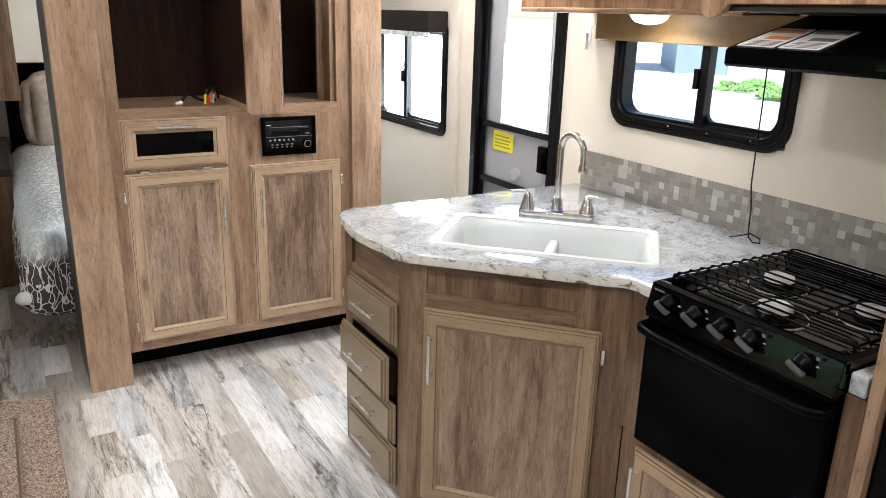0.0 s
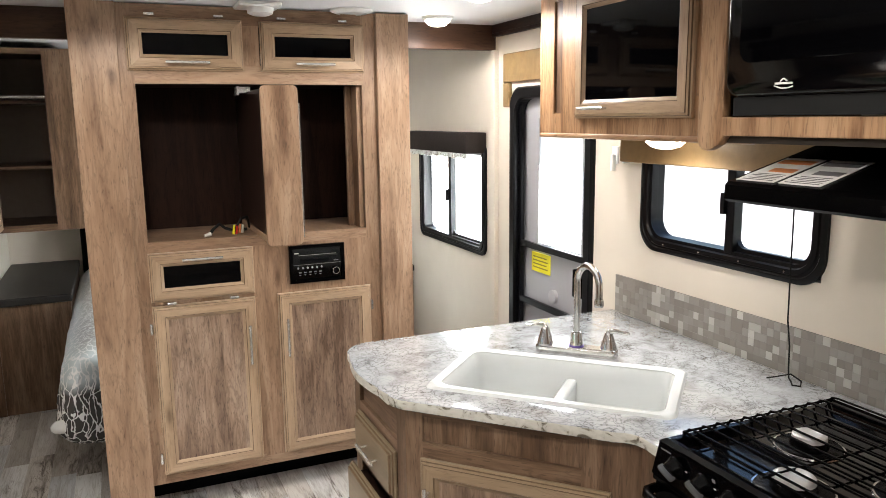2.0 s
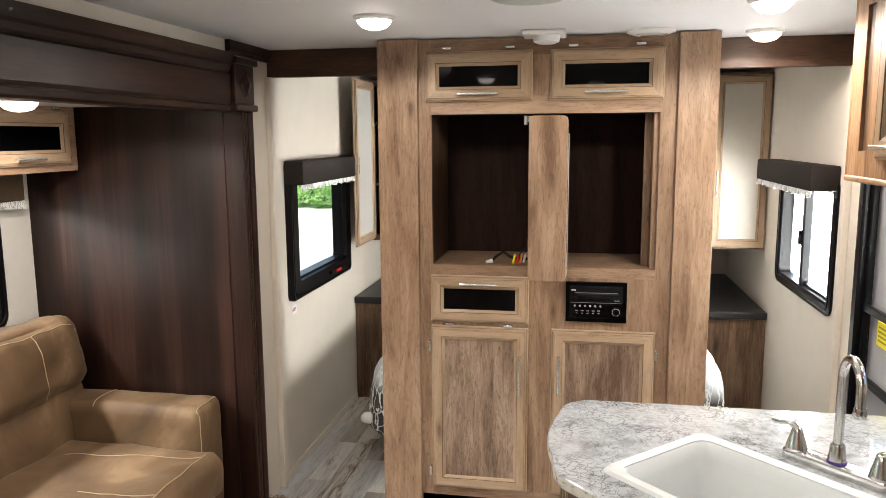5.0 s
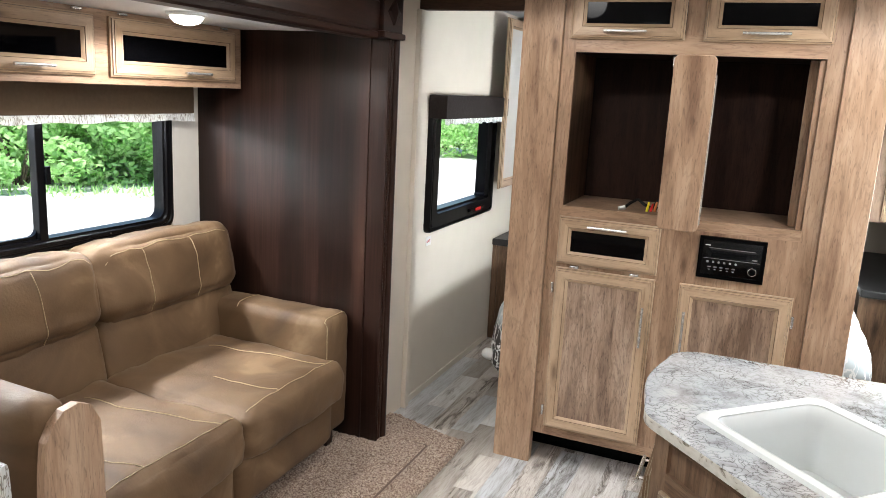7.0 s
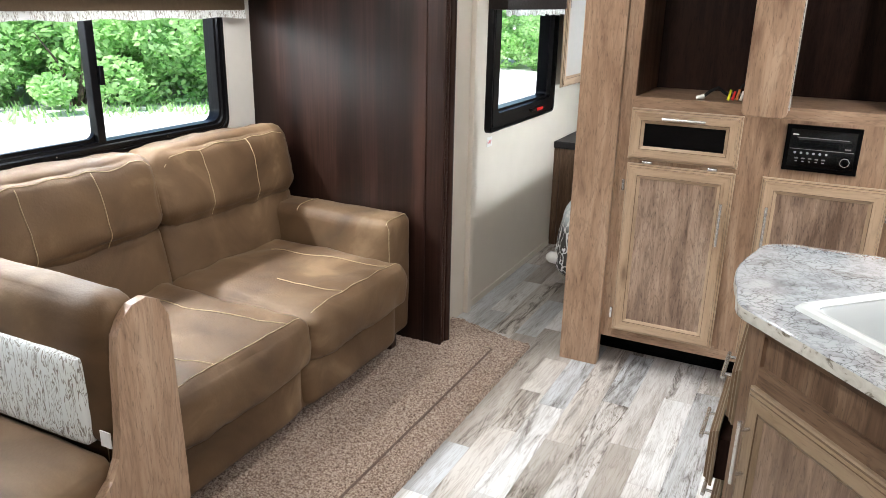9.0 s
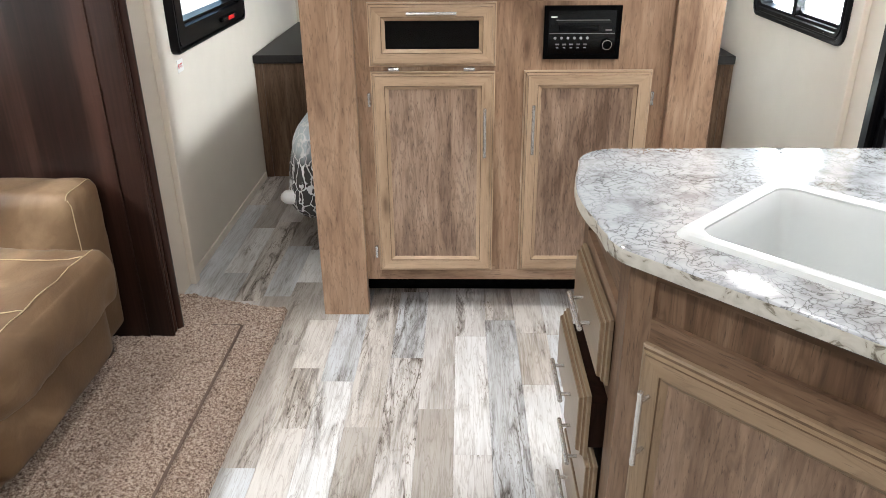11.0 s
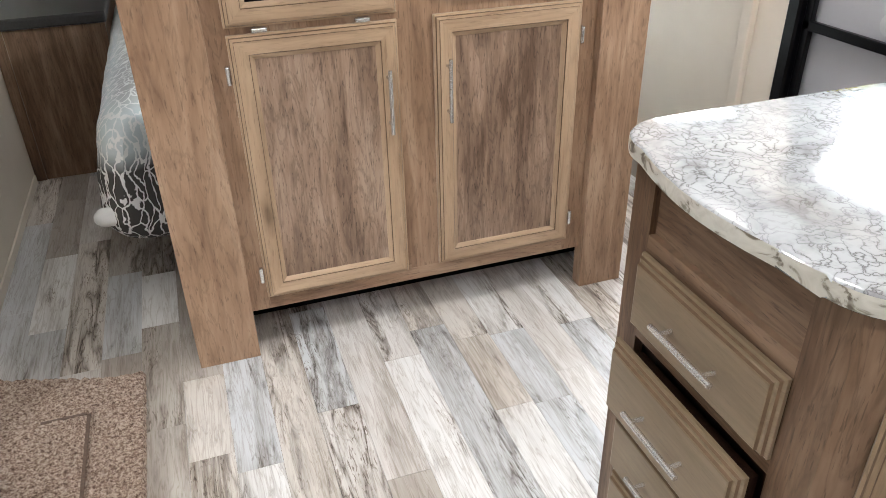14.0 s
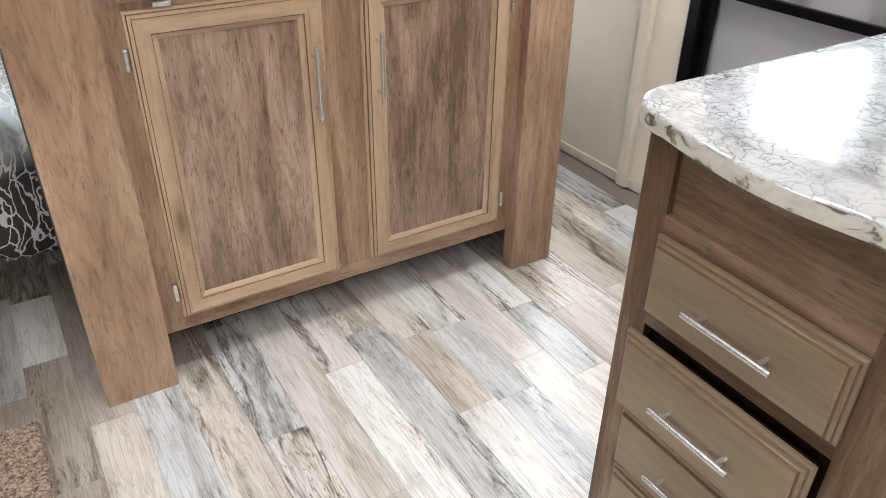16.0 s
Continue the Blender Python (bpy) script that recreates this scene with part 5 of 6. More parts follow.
part("hood_shell", hbm, black_satin, hood)
part("switch", box(1.563, 1.569, 0.925, 0.95, 1.392, 1.404, 0.001), black, hood)
sl = Matrix.Translation((1.582, 0, 1.4225)) @ Matrix.Rotation(-math.atan2(0.077, 0.283), 4, "Y")
for k, y in enumerate((1.300, 1.190)):
    lb = part("warning_label", box(0.004, 0.155, y - 0.098, y, 0.0, 0.0015), paper, hood, "paper warning label", m=sl)
    part("print_block", box(0.115, 0.140, y - 0.092, y - 0.006, 0.0017, 0.0022), orange if k == 0 else ink, lb, "", m=sl)
    part("print_block", box(0.062, 0.085, y - 0.092, y - 0.03, 0.0017, 0.0022), orange if k == 0 else ink, lb, "", m=sl)
    for i in range(5):
        part("print_line", box(0.010 + 0.009 * i, 0.013 + 0.009 * i, y - 0.09, y - 0.01 - 0.008 * (i % 3), 0.0017, 0.0022), ink, lb, "", m=sl)

# ---- slide-out fascia and overhead cabinets ----
fa = thing("slide_fascia", (-0.22, 2.9, 0), "espresso moulded fascia round the slide-out opening", "fascia")
part("column", box(-0.30, -0.222, 2.895, 2.985, 0.002, 1.715, 0.004), dark_wood, fa)
for i, (a, c) in enumerate(((2.894, 2.907), (2.917, 2.927), (2.938, 2.976))):
    part("reed", tube([(-0.221, (a + c) / 2, 0.01), (-0.221, (a + c) / 2, 1.712)], 0.006 if i < 2 else 0.016, 10), dark_wood, fa, smooth=True)
beam = [(-0.295, 1.705), (-0.225, 1.705), (-0.215, 1.712), (-0.213, 1.728), (-0.222, 1.734), (-0.217, 1.745), (-0.215, 1.84), (-0.222, 1.846), (-0.214, 1.856), (-0.21, 1.872), (-0.20, 1.880), (-0.195, 1.900), (-0.19, 1.915), (-0.295, 1.915)]
bb = bmesh.new()
ra, rc = [bb.verts.new((x, YF, z)) for x, z in beam], [bb.verts.new((x, 2.80, z)) for x, z in beam]
bb.faces.new(ra), bb.faces.new(rc)
for k in range(len(beam)):
    bb.faces.new((ra[k], ra[(k + 1) % len(beam)], rc[(k + 1) % len(beam)], rc[k]))
part("crown_beam", bb, dark_wood_h, fa, "moulded horizontal beam")
cap = part("corner_block", box(-0.298, -0.198, 2.80, 2.965, 1.735, 1.885, 0.004), dark_wood_h, fa, "carved corner block")
part("block_cap", box(-0.298, -0.185, 2.79, 2.98, 1.880, 1.905, 0.005), dark_wood_h, cap)
part("block_foot", box(-0.298, -0.188, 2.79, 2.975, 1.712, 1.736, 0.005), dark_wood_h, cap)
dm = lathe([(0.050, 0), (0.042, 0.010), (0.0, 0.020)], 4)
part("diamond", dm, dark_wood, cap, m=Matrix.Translation((-0.199, 2.8825, 1.81)) @ Matrix.Rotation(radians(90), 4, "Y"))
structure("trim", box(XL - 0.002, XL + 0.014, 2.987, 3.045, 0.0, 1.93, 0.003), wall_paper, "cream edge strip beside the slide-out", "trim")

oh = thing("overhead_cabinet", (-1.0, 1.6, 1.49), "oak overhead cabinets with smoked glass flap doors above the sofa window", "cabinet")
part("bottom", box(SX, -0.925, 0.2, 2.865, 1.490, 1.505), oak_h, oh)
part("face_board", wall_piece("x", -0.925, -0.907, (0.2, 2.865), (1.490, SZ - 0.002), [(2.20, 2.77, 1.55, 1.69), (1.48, 2.05, 1.55, 1.69), (0.76, 1.33, 1.55, 1.69)]), oak_h, oh)
part("end_panel", box(SX, -0.925, 2.847, 2.865, 1.505, SZ - 0.002), oak, oh)
for y in (2.160, 1.440, 0.720):
    door_unit(oh, "flap_door", face_to((-0.905, y, 1.516), (0, 1, 0), (1, 0, 0)), 0.655, 0.198, glass_black, (0.40, 0.026, 0.14, "h"), [(0.06, 0.209, "h"), (0.59, 0.209, "h")], 0.056, insert_label="smoked glass insert")


def dome(p, r=0.054, name="ceiling_light"):
    x, y, z = p
    d = thing(name, (x, y, z), "round white ceiling light with lit frosted dome", "ceiling light", "ceiling lights")
    part("rim", lathe([(r + 0.012, z), (r + 0.012, z - 0.008), (r + 0.004, z - 0.014), (r, z - 0.014), (r, z)], 28), white_plastic, d, m=Matrix.Translation((x, y, 0)), smooth=True)
    part("dome", lathe([(r, z - 0.012), (r * 0.93, z - 0.022), (r * 0.7, z - 0.034), (r * 0.35, z - 0.040), (0, z - 0.042)], 28), lit_dome, d, "glowing frosted dome", m=Matrix.Translation((x, y, 0)), smooth=True)


# the dome over the bed goes with the added fill lamp
for p in LAMPS + [BED_FILL_LAMP]:
    dome(p)
dome(SLIDE_LAMP)
dome((COUNTER_LAMP[0], COUNTER_LAMP[1], 1.502), 0.06, "under_cabinet_light")
sm = thing("smoke_detector", (0.907, 3.0, ZC), "white smoke detector on the ceiling", "smoke detector")
part("base", box(0.83, 0.985, 2.93, 3.07, ZC - 0.018, ZC - 0.001, 0.006), white_plastic, sm)
part("sensor", lathe([(0.05, ZC - 0.017), (0.046, ZC - 0.038), (0.03, ZC - 0.045), (0, ZC - 0.045)]), white_plastic, sm, m=Matrix.Translation((0.915, 2.99, 0)), smooth=True)
vt = thing("ceiling_vent", (1.283, 3.05, ZC), "round white ceiling air vent", "vent")
part("ring", lathe([(0.085, ZC - 0.001), (0.085, ZC - 0.008), (0.06, ZC - 0.016), (0.058, ZC - 0.001)]), white_plastic, vt, m=Matrix.Translation((1.283, 3.05, 0)), smooth=True)
for k in range(4):
    part("vane", box(1.235, 1.33, 3.015 + 0.022 * k, 3.021 + 0.022 * k, ZC - 0.014, ZC - 0.003), white_plastic, vt)
solo("ceiling_vent", lathe([(0.11, ZC - 0.001), (0.11, ZC - 0.010), (0.095, ZC - 0.018), (0.0, ZC - 0.020)]), plain("grey_green_plastic", (0.45, 0.48, 0.45), 0.5), "round grey ceiling vent cover", "vent", m=Matrix.Translation((0.90, 2.24, 0)), smooth=True)

# ---- sofa ----
from mathutils.bvhtree import BVHTree


def stitches(owner, bm_of, lines, m=None):
    """Thread laid along a cushion: each line runs between two points and is dropped on to the surface along a way."""
    tree = BVHTree.FromBMesh(bm_of)
    for a, c, way in lines:
        a, c, way = Vector(a), Vector(c), Vector(way).normalized()
        pts = []
        for i in range(25):
            p = a.lerp(c, i / 24) - way * 0.5
            hit = tree.ray_cast(p, way)
            if hit[0]:
                pts.append(hit[0] - way * 0.0012)
        if len(pts) > 2:
            part("stitching", tube(pts, 0.0016, 5), stitch_mat, owner, "cream contrast stitching")


sofa = thing("sofa", (-0.7, 2.1, 0), "tan suede two-seat sofa with contrast stitching", "sofa")
part("base", cushion(-1.02, -0.335, 1.36, 2.70, 0.075, 0.27, 0.03, 0.004, 14, 2.0), suede, sofa, smooth=True)
for k, (y0, y1) in enumerate(((1.44, 2.072), (2.076, 2.690))):
    lo = cushion(-0.62, -0.300, y0 + 0.004, y1 - 0.004, 0.085, 0.30, 0.05, 0.012, 14, 3.0 + k)
    part("front_apron", lo, suede, sofa, smooth=True)
    st = cushion(-0.93, -0.258, y0, y1, 0.270, 0.455, 0.050, 0.018, 20, 5.0 + k, 0.012)
    tmp = st.copy()
    ob = part("seat_cushion", st, suede, sofa, smooth=True)
    dn = (0, 0, -1)
    w = y1 - y0
    stitches(ob, tmp, [((-0.300, y0 + 0.03, 0.5), (-0.300, y1 - 0.03, 0.5), dn), ((-0.55, y0 + 0.17, 0.5), (-0.40, y0 + 0.185, 0.5), dn), ((-0.40, y0 + 0.185, 0.5), (-0.30, y0 + 0.215, 0.5), dn), ((-0.80, y1 - 0.17, 0.5), (-0.50, y1 - 0.15, 0.5), dn), ((-0.50, y1 - 0.15, 0.5), (-0.38, y1 - 0.125, 0.5), dn), ((-0.38, y1 - 0.125, 0.5), (-0.30, y1 - 0.09, 0.5), dn)])
    tmp.free()
    lean = Matrix.Translation((-0.93, 0, 0.45)) @ Matrix.Rotation(radians(-10), 4, "Y") @ Matrix.Translation((0.93, 0, -0.45))
    yb0, yb1 = (1.36, 2.098) if k == 0 else (2.102, 2.835)
    bl = cushion(-1.06, -0.885, yb0 + 0.002, yb1 - 0.002, 0.40, 0.665, 0.045, 0.012, 16, 8.0 + k, 0.005)
    bl.transform(lean)
    part("lumbar_cushion", bl, suede, sofa, smooth=True)
    bt = cushion(-1.075, -0.850, yb0 - 0.002, yb1 + 0.002, 0.635, 0.918, 0.062, 0.018, 20, 11.0 + k, 0.012)
    bt.transform(lean)
    tmp = bt.copy()
    ob = part("back_cushion", bt, suede, sofa, smooth=True)
    wy = (-1, 0, -0.15)
    stitches(ob, tmp, [((-0.86, yb0 + w * 0.36, 0.65), (-0.88, yb0 + w * 0.33, 0.90), wy), ((-0.86, yb0 + w * 0.78, 0.65), (-0.88, yb0 + w * 0.74, 0.90), wy), ((-0.93, yb0 + 0.03, 0.95), (-0.93, yb1 - 0.03, 0.95), dn)])
    tmp.free()
for y0, y1 in ((1.325, 1.445), (2.692, 2.872)):
    ar = cushion(-1.04, -0.350, y0, y1, 0.085, 0.598, 0.035, 0.008, 18, 17.0 + y0, 0.004)
    tmp = ar.copy()
    ob = part("arm", ar, suede, sofa, smooth=True)
    stitches(ob, tmp, [((-0.352, y0 + 0.012, 0.60), (-0.352, y0 + 0.012, 0.15), (-1, 0, 0)), ((-0.37, y0 + 0.01, 0.7), (-0.37, y1 - 0.01, 0.7), (0, 0, -1)), ((-0.80, y0 + 0.005, 0.7), (-0.80, y1 - 0.01, 0.7), (0, 0, -1))])
    tmp.free()
for x in (-0.40, -0.98):
    for y in (1.40, 2.775):
        part("leg", box(x - 0.022, x + 0.022, y - 0.022, y + 0.022, 0.006, 0.085, 0.004), dark_wood, sofa, "dark square wooden leg")

# ---- dinette bench ----
din = thing("dinette_bench", (-0.7, 0.95, 0), "tan suede dinette bench with bark-print backrest and wooden end panel", "bench")
prof = [(0.62, 0.0), (0.62, 0.30), (0.78, 0.315), (0.98, 0.320), (1.10, 0.330), (1.17, 0.350), (1.218, 0.385), (1.243, 0.43), (1.254, 0.49), (1.260, 0.56), (1.266, 0.65), (1.275, 0.72), (1.298, 0.758), (1.325, 0.780), (1.365, 0.785), (1.40, 0.768), (1.425, 0.72), (1.435, 0.30), (1.435, 0.0)]
pb = bmesh.new()
f = pb.faces.new([pb.verts.new((-0.222, y, z)) for y, z in prof])
ex = bmesh.ops.extrude_face_region(pb, geom=[f])["geom"]
for v in ex:
    if isinstance(v, bmesh.types.BMVert):
        v.co.x = -0.198
part("end_panel", pb, oak, din, "oak end panel with curved edge")
part("base", box(SX + 0.001, -0.224, 0.66, 1.28, 0, 0.26), oak_h, din)
part("seat_cushion", cushion(SX + 0.005, -0.225, 0.62, 1.262, 0.262, 0.425, 0.04, 0.015, 14, 21.0), suede, din, smooth=True)
part("backrest", cushion(SX + 0.005, -0.228, 1.262, 1.372, 0.42, 0.80, 0.045, 0.008, 16, 23.0, 0.006), suede, din, smooth=True)
part("print_panel", cushion(SX + 0.01, -0.305, 1.243, 1.29, 0.428, 0.655, 0.012, 0.004, 10, 25.0, 0.001), bark_print, din, "white and grey bark-print fabric", smooth=True)
part("tag", box(-0.262, -0.230, 1.249, 1.2525, 0.445, 0.485), paper, din, "white sewn-in tag")

# ---- bedroom ----
bed = thing("bed", (0.9, 4.5, 0), "bed with branch-print bedspread behind the entertainment cabinet", "bed")
part("bed_base", box(0.42, 1.45, 3.95, 5.58, 0.002, 0.30), dark_wood, bed, "dark bed base")
sp = cushion(0.105, 1.70, 3.52, 5.58, 0.13, 0.625, 0.13, 0.012, 34, 31.0, 0.006)
for v in sp.verts:
    k = max(0, min(1, (0.56 - v.co.z) / 0.4))
    wv = math.sin(v.co.y * 19) * 0.018 + math.sin(v.co.y * 41 + 1) * 0.008 + noise.noise(v.co * 4) * 0.03
    if v.co.x < 0.4:
        v.co.x += wv * k - 0.02 * k
    if v.co.x > 1.4:
        v.co.x -= wv * k
    if v.co.y < 3.8:
        v.co.y += (math.sin(v.co.x * 17) * 0.015) * k
    flare = max(0, min(1, (0.27 - v.co.x) / 0.10)) * max(0, min(1, (3.85 - v.co.y) / 0.3))
    v.co.y -= 0.10 * flare
    v.co.x -= 0.05 * flare * k
    v.co.z += 0.06 * flare * k
    if v.co.z < 0.2:
        v.co.z += 0.02 * math.sin(v.co.y * 7) + 0.012 * math.sin(v.co.x * 9)
part("bedspread", sp, branch_print, bed, "white branch print on taupe and charcoal", smooth=True)
part("hem_corner", cushion(0.045, 0.125, 3.45, 3.50, 0.270, 0.320, 0.024, 0.004, 6, 41.0), white_plastic, bed, "white lining showing at the hem", smooth=True)
part("headboard", box(0.13, 1.70, 5.59, 5.645, 0.3, 1.11, 0.01), black_satin, bed, "black headboard")
for x0, x1 in ((0.24, 0.86), (0.95, 1.57)):
    pl = cushion(x0, x1, 5.30, 5.47, 0.60, 1.05, 0.08, 0.04, 14, 43.0 + x0, 0.01)
    part("pillow", pl, plain("taupe_branch_fabric", (0.36, 0.29, 0.23), 0.85, vary=0.5, scale=26), bed, "taupe leaf-print pillow", smooth=True)

for x0, x1, y0, lab in ((XL + 0.002, 0.10, 4.53, 0), (1.72, XR - 0.002, 4.45, 1)):
    ns = thing("nightstand", ((x0 + x1) / 2, 5, 0), "oak nightstand with charcoal top beside the bed", "nightstand", "nightstands")
    part("body", box(x0, x1, y0 + 0.02, YB - 0.002, 0.002, 0.605), base_oak, ns)
    part("front_stile", box(x0, x0 + 0.04, y0 + 0.012, y0 + 0.02, 0.002, 0.605), base_oak, ns)
    part("front_stile", box(x1 - 0.04, x1, y0 + 0.012, y0 + 0.02, 0.002, 0.605), base_oak, ns)
    part("top", box(x0, x1 + 0.01 if lab == 0 else x1, y0 - 0.012, YB - 0.002, 0.606, 0.648, 0.008), counter_black, ns, "charcoal laminate top")

wl = thing("wardrobe", (-0.1, 5.0, 0.98), "oak hanging wardrobe with open shelves and its door swung open", "wardrobe")
wx0, wx1, wy, wz0, wz1 = XL + 0.002, 0.20, 4.72, 0.975, 1.95
part("side_panel", box(wx0 + 0.0, wx0 + 0.016, wy, YB - 0.002, wz0, wz1), base_oak, wl)
part("side_panel", box(wx1 - 0.016, wx1, wy, YB - 0.002, wz0, wz1), base_oak, wl)
part("back_panel", box(wx0 + 0.016, wx1 - 0.016, 5.30, 5.312, wz0, wz1), plain("grey_brown_liner", (0.36, 0.30, 0.25), 0.7), wl, "grey-brown back panel")
part("bottom", box(wx0 + 0.016, wx1 - 0.016, wy, 5.30, wz0, wz0 + 0.016), base_oak_h, wl)
part("top", box(wx0 + 0.016, wx1 - 0.016, wy, 5.30, wz1 - 0.016, wz1), base_oak_h, wl)
part("shelf", box(wx0 + 0.016, wx1 - 0.016, wy + 0.06, 5.30, 1.31, 1.326), base_oak_h, wl)
part("hanging_rod", tube([(wx0 + 0.016, wy + 0.10, 1.70), (wx1 - 0.016, wy + 0.10, 1.70)], 0.010, 10), nickel, wl, "metal hanging rod", smooth=True)
part("shelf", box(wx0 + 0.016, wx1 - 0.016, wy + 0.16, 5.30, 1.665, 1.68), base_oak_h, wl)
part("stile", box(wx0, wx0 + 0.095, wy - 0.018, wy, wz0, wz1), base_oak, wl)
part("stile", box(0.065, wx1, wy - 0.018, wy, wz0, wz1), base_oak, wl)
part("rail", box(wx0 + 0.095, 0.065, wy - 0.018, wy, wz0, wz0 + 0.035), base_oak_h, wl)
part("rail", box(wx0 + 0.095, 0.065, wy - 0.018, wy, wz1 - 0.03, wz1), base_oak_h, wl)
pale = plain("pale_mirror_panel", (0.55, 0.53, 0.50), 0.25, vary=0.04)
door_unit(wl, "wardrobe_door", face_to((-0.215, wy - 0.42, wz0 + 0.01), (0, 1, 0), (1, 0, 0)), 0.40, wz1 - wz0 - 0.02, pale, None, "", insert_label="pale panel")
part("handle", merge(tube([(-0.255, 4.33, 1.36), (-0.255, 4.33, 1.50)], 0.005), tube([(-0.255, 4.33, 1.38), (-0.215, 4.33, 1.38)], 0.004), tube([(-0.255, 4.33, 1.48), (-0.215, 4.33, 1.48)], 0.004)), nickel, wl, "nickel bar handle")
wr = thing("wardrobe", (1.9, 5.0, 0.98), "oak hanging wardrobe with closed cream-panelled door", "wardrobe")
part("body", box(1.66, XR - 0.002, 4.62, YB - 0.002, 0.975, 1.95), niche, wr)
part("face_board", box(1.66, XR - 0.002, 4.60, 4.618, 0.975, 1.95), base_oak, wr)
door_unit(wr, "wardrobe_door", face_to((1.77, 4.597, 0.985), *FRONT), 0.295, 0.95, plain("cream_panel", (0.56, 0.52, 0.45), 0.3, vary=0.05), (0.022, 0.36, 0.14, "v"), "", 0.05, insert_label="cream panel")

solo("exit_sign", box(XL + 0.0005, XL + 0.002, 3.515, 3.575, 0.770, 0.815), paper, "small white and red exit sticker on the wall", "sticker")
fc = bpy.data.curves.new("exit_text", "FONT")
fc.body, fc.size, fc.extrude = "EXIT", 0.022, 0.0004
ft = bpy.data.objects.new("exit_text", fc)
scene.collection.objects.link(ft)
ft.matrix_world = Matrix(((0, 0, 1, XL + 0.0028), (1, 0, 0, 3.520), (0, 1, 0, 0.785), (0, 0, 0, 1)))
bpy.context.view_layer.update()
em = bpy.data.meshes.new_from_object(ft.evaluated_get(bpy.context.evaluated_depsgraph_get()))
em.transform(ft.matrix_world)
em.materials.clear()
em.materials.append(red)
bpy.data.objects.remove(ft)
tagged(new("exit_lettering", em), "red letters EXIT on the wall sticker", "lettering")

# ---- outside ----
structure("ground", box(-400, 400, -400, 400, -0.80, -0.75), gravel, "pale gravel yard reaching the horizon", "ground")
rng = random.Random(4)


def shrub(x, y, r, h, n, group="bushes along the yard"):
    t = thing("bush", (x, y, -0.75), "leafy green bush at the edge of the yard", "bush", group)
    stems = []
    for k in range(6):
        a = rng.uniform(0, 6.28)
        tip = (x + math.cos(a) * r * 0.6, y + math.sin(a) * r * 0.6, -0.75 + h * rng.uniform(0.5, 0.85))
        stems.append(tube([(x + 0.1 * math.cos(a), y + 0.1 * math.sin(a), -0.75), ((x + tip[0]) / 2 + 0.1, (y + tip[1]) / 2, -0.75 + h * 0.35), tip], [0.05, 0.03, 0.01], 5))
    part("stem", merge(*stems), bark_mat, t)
    clumps = [(rng.uniform(-1, 1), rng.uniform(-1, 1), rng.uniform(0.1, 1.0), rng.uniform(0.18, 0.42)) for _ in range(26)]
    vs, fs = [], []
    for _ in range(n):
        cx, cy, cz, cr = clumps[rng.randrange(26)]
        env = math.sqrt(max(0.05, 1 - (cz - 0.35) ** 2 * 1.6))
        d = Vector((rng.gauss(0, 1), rng.gauss(0, 1), rng.gauss(0, 1))).normalized() * cr * rng.uniform(0.6, 1.0)
        p = Vector((x + (cx * env * 0.75 + d.x) * r, y + (cy * env * 0.75 + d.y) * r, -0.75 + max(0.02, cz * 0.85 + d.z * 0.5) * h))
        s_ = rng.uniform(0.045, 0.10)
        u = Vector((rng.gauss(0, 1), rng.gauss(0, 1), rng.gauss(0, 0.6))).normalized()
        w = u.cross(Vector((rng.gauss(0, 1), rng.gauss(0, 1), rng.gauss(0, 1)))).normalized() * 0.55
        b = len(vs)
        vs += [p - u * s_, p + w * s_, p + u * s_, p - w * s_]
        fs.append((b, b + 1, b + 2, b + 3))
    me = bpy.data.meshes.new("foliage")
    me.from_pydata(vs, [], fs)
    me.materials.append(leaf_mat)
    ob = new("foliage", me)
    ob.parent, ob.matrix_parent_inverse = t, Matrix.Translation(-t.location)


for k in range(22):
    a = radians(92 + k * 4.2)
    d = (17.5 if k > 6 else 27) + rng.uniform(-0.8, 1.4)
    shrub(1.2 + d * math.cos(a), 0.2 + d * math.sin(a), rng.uniform(1.5, 2.1), rng.uniform(2.2, 3.4), 12000)
for k in range(9):
    a = radians(122 + k * 7.0)
    shrub(1.2 + 20.5 * math.cos(a), 0.2 + 20.5 * math.sin(a), rng.uniform(1.9, 2.4), rng.uniform(3.4, 4.4), 12000)
for x, y, r, h in ((20.5, 14.6, 0.9, 0.36), (22, 17.0, 1.2, 0.40)):
    shrub(x, y, r, h, 1500, "low bushes across the yard")
gb = bmesh.new()
for i in range(46):
    for j in range(3):
        a0, d0 = radians(120 + i * 1.5), 15.6 + j * 0.8
        c = Vector((1.2 + d0 * math.cos(a0) + rng.uniform(-0.4, 0.4), 0.2 + d0 * math.sin(a0) + rng.uniform(-0.4, 0.4), -0.75))
        for _ in range(14):
            p = c + Vector((rng.uniform(-0.5, 0.5), rng.uniform(-0.5, 0.5), 0))
            a = rng.uniform(0, 6.28)
            w = Vector((math.cos(a), math.sin(a), 0)) * 0.03
            gb.faces.new([gb.verts.new(p - w), gb.verts.new(p + w), gb.verts.new(p + Vector((rng.uniform(-0.1, 0.1), rng.uniform(-0.1, 0.1), rng.uniform(0.06, 0.22))))])
solo("grass", gb, leaf_mat, "tufts of long green grass before the bushes", "grass", "", "stuff")
bd = thing("storage_building", (26, 22, -0.75), "long low blue-grey metal building across the yard", "building")
bm_ = Matrix.Translation((27, 23, -0.75)) @ Matrix.Rotation(radians(-40), 4, "Z")
part("wall", box(-1.5, 18, 0, 6, 0, 3.0), siding, bd, m=bm_)
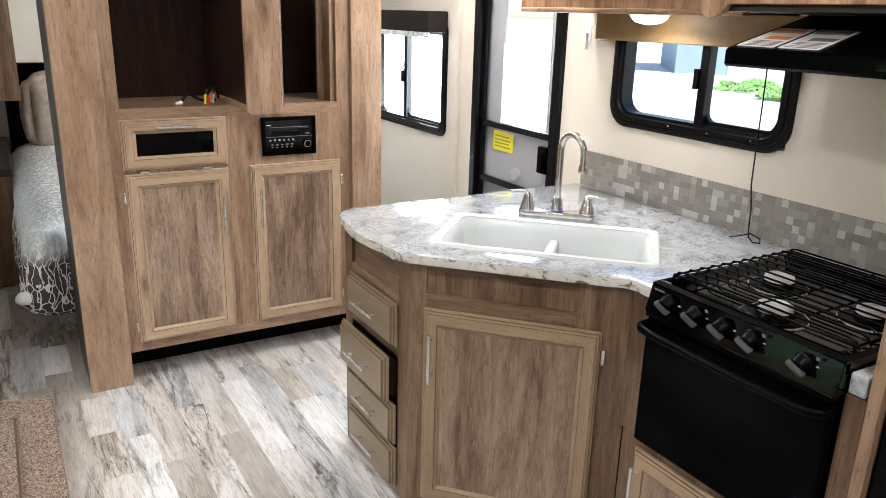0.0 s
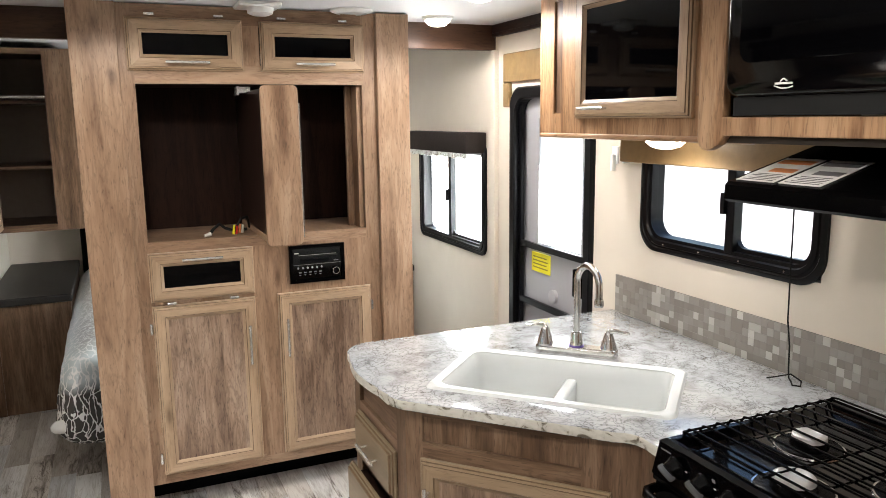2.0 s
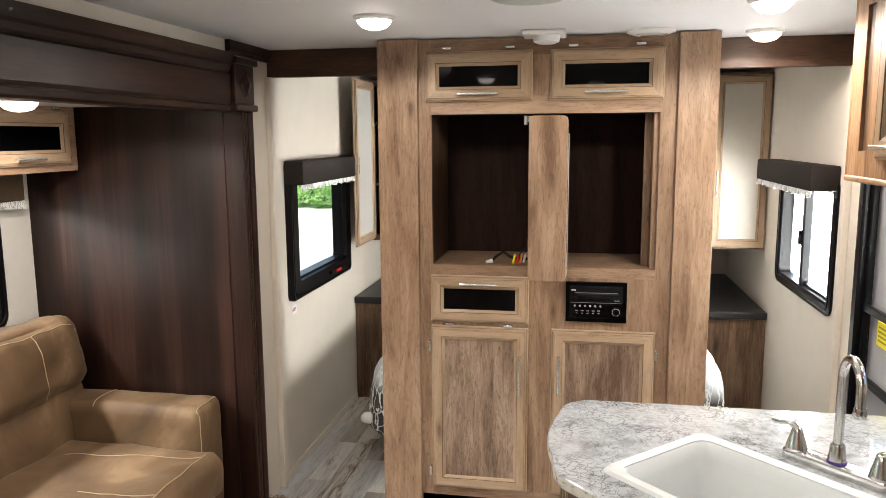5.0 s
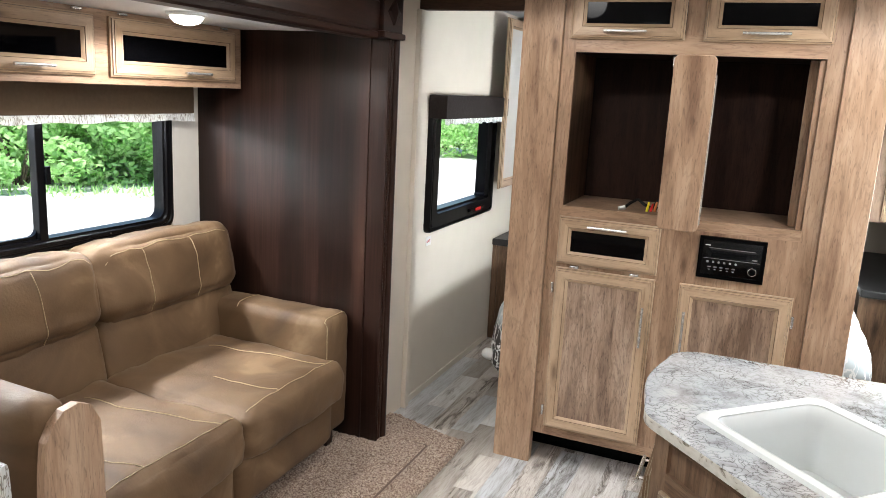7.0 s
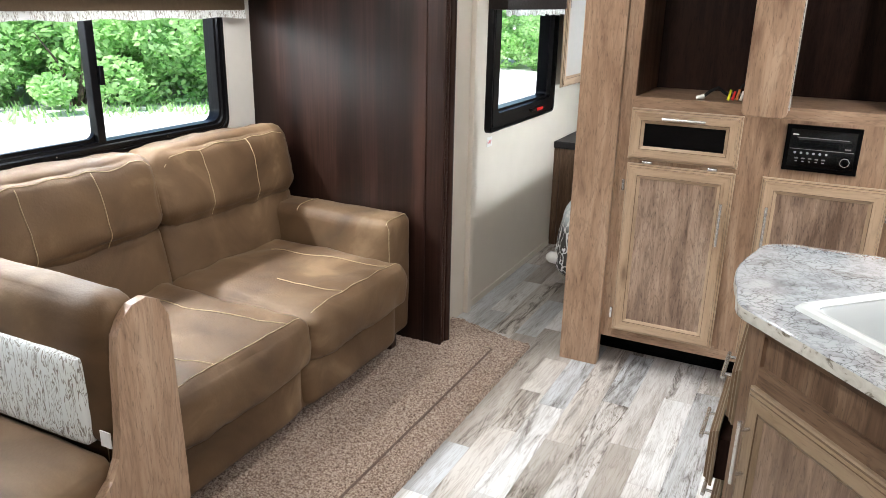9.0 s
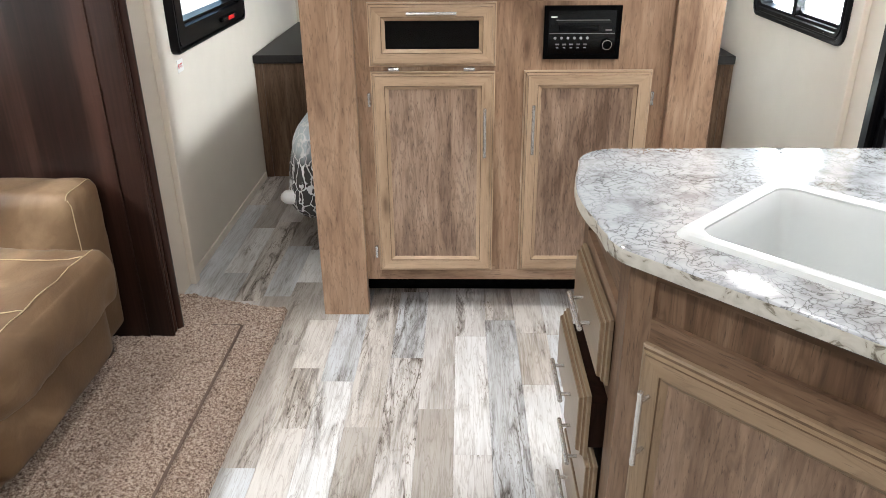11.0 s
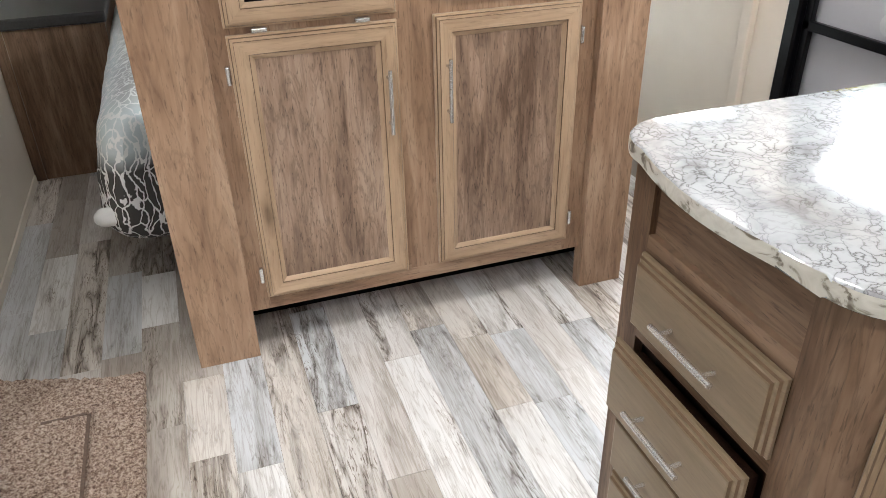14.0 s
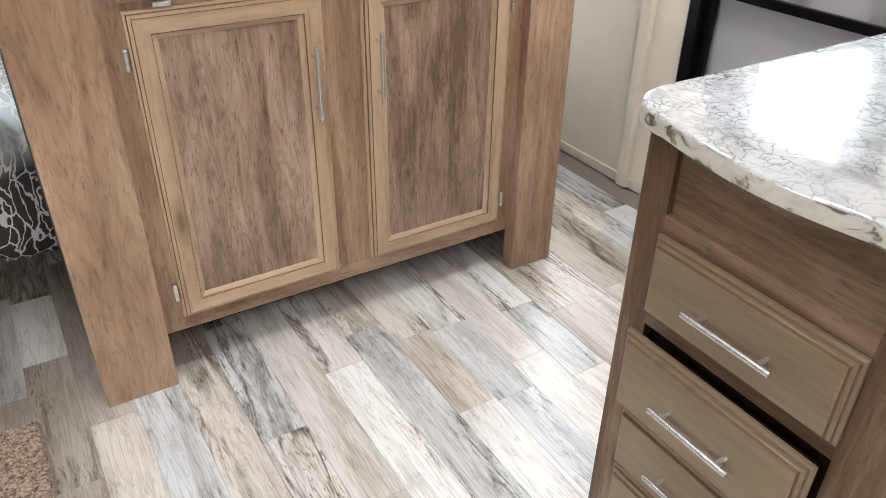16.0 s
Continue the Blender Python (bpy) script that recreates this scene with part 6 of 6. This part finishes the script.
part("roof", slab([(-1.9, -0.4), (18.4, -0.4), (18.4, 6.4), (-1.9, 6.4)], 3.0, 3.15), aluminium, bd, m=bm_)
for k in range(3, 7):
    part("door", box(-12.5 + k * 4.4, -9.5 + k * 4.4, -0.05, 0.0, 0, 2.4), plain("white_roller_door", (0.6, 0.6, 0.6), 0.5), bd, m=bm_)

# ---- mosaic backsplash ----
bs = tagged(new("backsplash"), "grey mosaic tile backsplash behind the worktop", "backsplash", "", "structure")
bs.location = (XR, 1.8, 0.838)
part("backing", box(XR - 0.004, XR, 0.775, 2.352, 0.8385, 0.977), grout, bs)
rng = random.Random(11)
tw = 0.0232
base_tile = {}


def tile_mesh(w, h):
    key = (w, h)
    if key not in base_tile:
        bm = box(-0.003, 0, -w / 2 + 0.0003, w / 2 - 0.0003, -h / 2 + 0.0003, h / 2 - 0.0003)
        bm.normal_update()
        me = bpy.data.meshes.new("tile")
        bm.to_mesh(me)
        bm.free()
        me.materials.append(tile_mat)
        base_tile[key] = me
    return base_tile[key]


taken, count = set(), 0
for i in range(int(1.55 / tw)):
    for j in range(6):
        if (i, j) in taken:
            continue
        w = h = 1
        p = rng.random()
        if p < 0.03 and j < 5 and not {(i + 1, j), (i, j + 1), (i + 1, j + 1)} & taken:
            w = h = 2
        elif p < 0.08 and (i + 1, j) not in taken:
            w = 2
        for a in range(w):
            for c in range(h):
                taken.add((i + a, j + c))
        t = new("tile", tile_mesh(round(w * tw, 4), round(h * tw, 4)))
        t.parent, t.matrix_parent_inverse = bs, Matrix.Translation(-bs.location)
        t.location = (XR - 0.004, 2.350 - (i + w / 2) * tw, 0.8385 + (j + h / 2) * 0.02305)
        t.scale = (1, 1, 0.02305 / tw)

# ---- carpet ----
cx0, cx1, cy0, cy1 = SX, 0.122, YF, 3.10
nx, ny = 130, 330
gx0, gy0 = -0.62, 0.55
bm = bmesh.new()
rows = []
for j in range(ny + 1):
    y = gy0 + (cy1 - gy0) * j / ny
    row = []
    for i in range(nx + 1):
        x = gx0 + (cx1 - gx0) * i / nx
        yy = y + (0.10 * max(0, min(1, (-x + 0.05) / 0.3)) if y > 2.9 else 0.0) * (y - 2.9) / 0.2
        z = 0.015 + 0.008 * (0.5 + noise.noise(Vector((x * 95, yy * 95, 0)))) + 0.003 * noise.noise(Vector((x * 14, yy * 14, 4)))
        gr = min(abs(x + 0.010) if yy < 2.98 else 9, abs(yy - 2.98) if -0.12 < x < -0.010 else 9)
        if gr < 0.014:
            z = z * 0.35 + 0.65 * 0.004 if gr < 0.008 else z - 0.008 * (0.014 - gr) / 0.006
        if i == nx or j == ny:
            z = 0.0
        row.append(bm.verts.new((x + 0.003 * noise.noise(Vector((yy * 60, 1, 0))), yy, z)))
    rows.append(row)
for a, c in zip(rows, rows[1:]):
    for i in range(nx):
        bm.faces.new((a[i], a[i + 1], c[i + 1], c[i]))
cp = tagged(new("carpet"), "beige and brown speckled pile carpet in the slide-out", "carpet", "", "structure")
part("pile", bm, carpet_mat, cp, smooth=True)
# real seam; its darker colour paints the shade down in the groove
seam_shade_mat = plain("carpet_seam_shade", (0.16, 0.115, 0.09), 0.95, vary=0.4, scale=200)
part("seam", merge(box(-0.014, -0.006, gy0, 2.984, 0.002, 0.0125), box(-0.12, -0.014, 2.976, 2.984, 0.002, 0.0125)), seam_shade_mat, cp, "pressed carpet seam with the groove's shade in its colour")
part("rear_carpet", box(SX, gx0, YF, SY, -0.004, 0.012), carpet_mat, cp)
part("front_carpet", box(gx0, cx1, YF, gy0, -0.004, 0.012), carpet_mat, cp)

# ---- floor planks ----
fl = tagged(new("plank_floor"), "grey weathered wood-look vinyl planks", "floor", "", "structure")
PW = 0.1034
rng = random.Random(21)
plank_data, row_starts = {}, []
for k in range(-10, 15):
    x0 = 0.627 + k * PW
    if x0 + PW > XR or x0 < XL - 0.05:
        continue
    y = -0.6 + rng.uniform(0, 0.5)
    row_starts.append((x0 + PW / 2, y))
    while y < 4.9:
        ln = rng.choice((0.30, 0.45, 0.60, 0.60, 0.75, 0.9))
        if ln not in plank_data:
            bm = box(-PW / 2 + 0.0004, PW / 2 - 0.0004, 0.0004, ln - 0.0004, -0.006, 0.0)
            me = bpy.data.meshes.new("plank")
            bm.to_mesh(me)
            bm.free()
            me.materials.append(plank_mat)
            plank_data[ln] = me
        p = new("plank", plank_data[ln])
        p.parent = fl
        p.location = (x0 + PW / 2, y, 0)
        y += ln
for x, y in row_starts:
    while y > YF + 0.6:
        p = new("plank", plank_data[0.60])
        p.parent = fl
        y -= 0.60
        p.location = (x, y, 0)
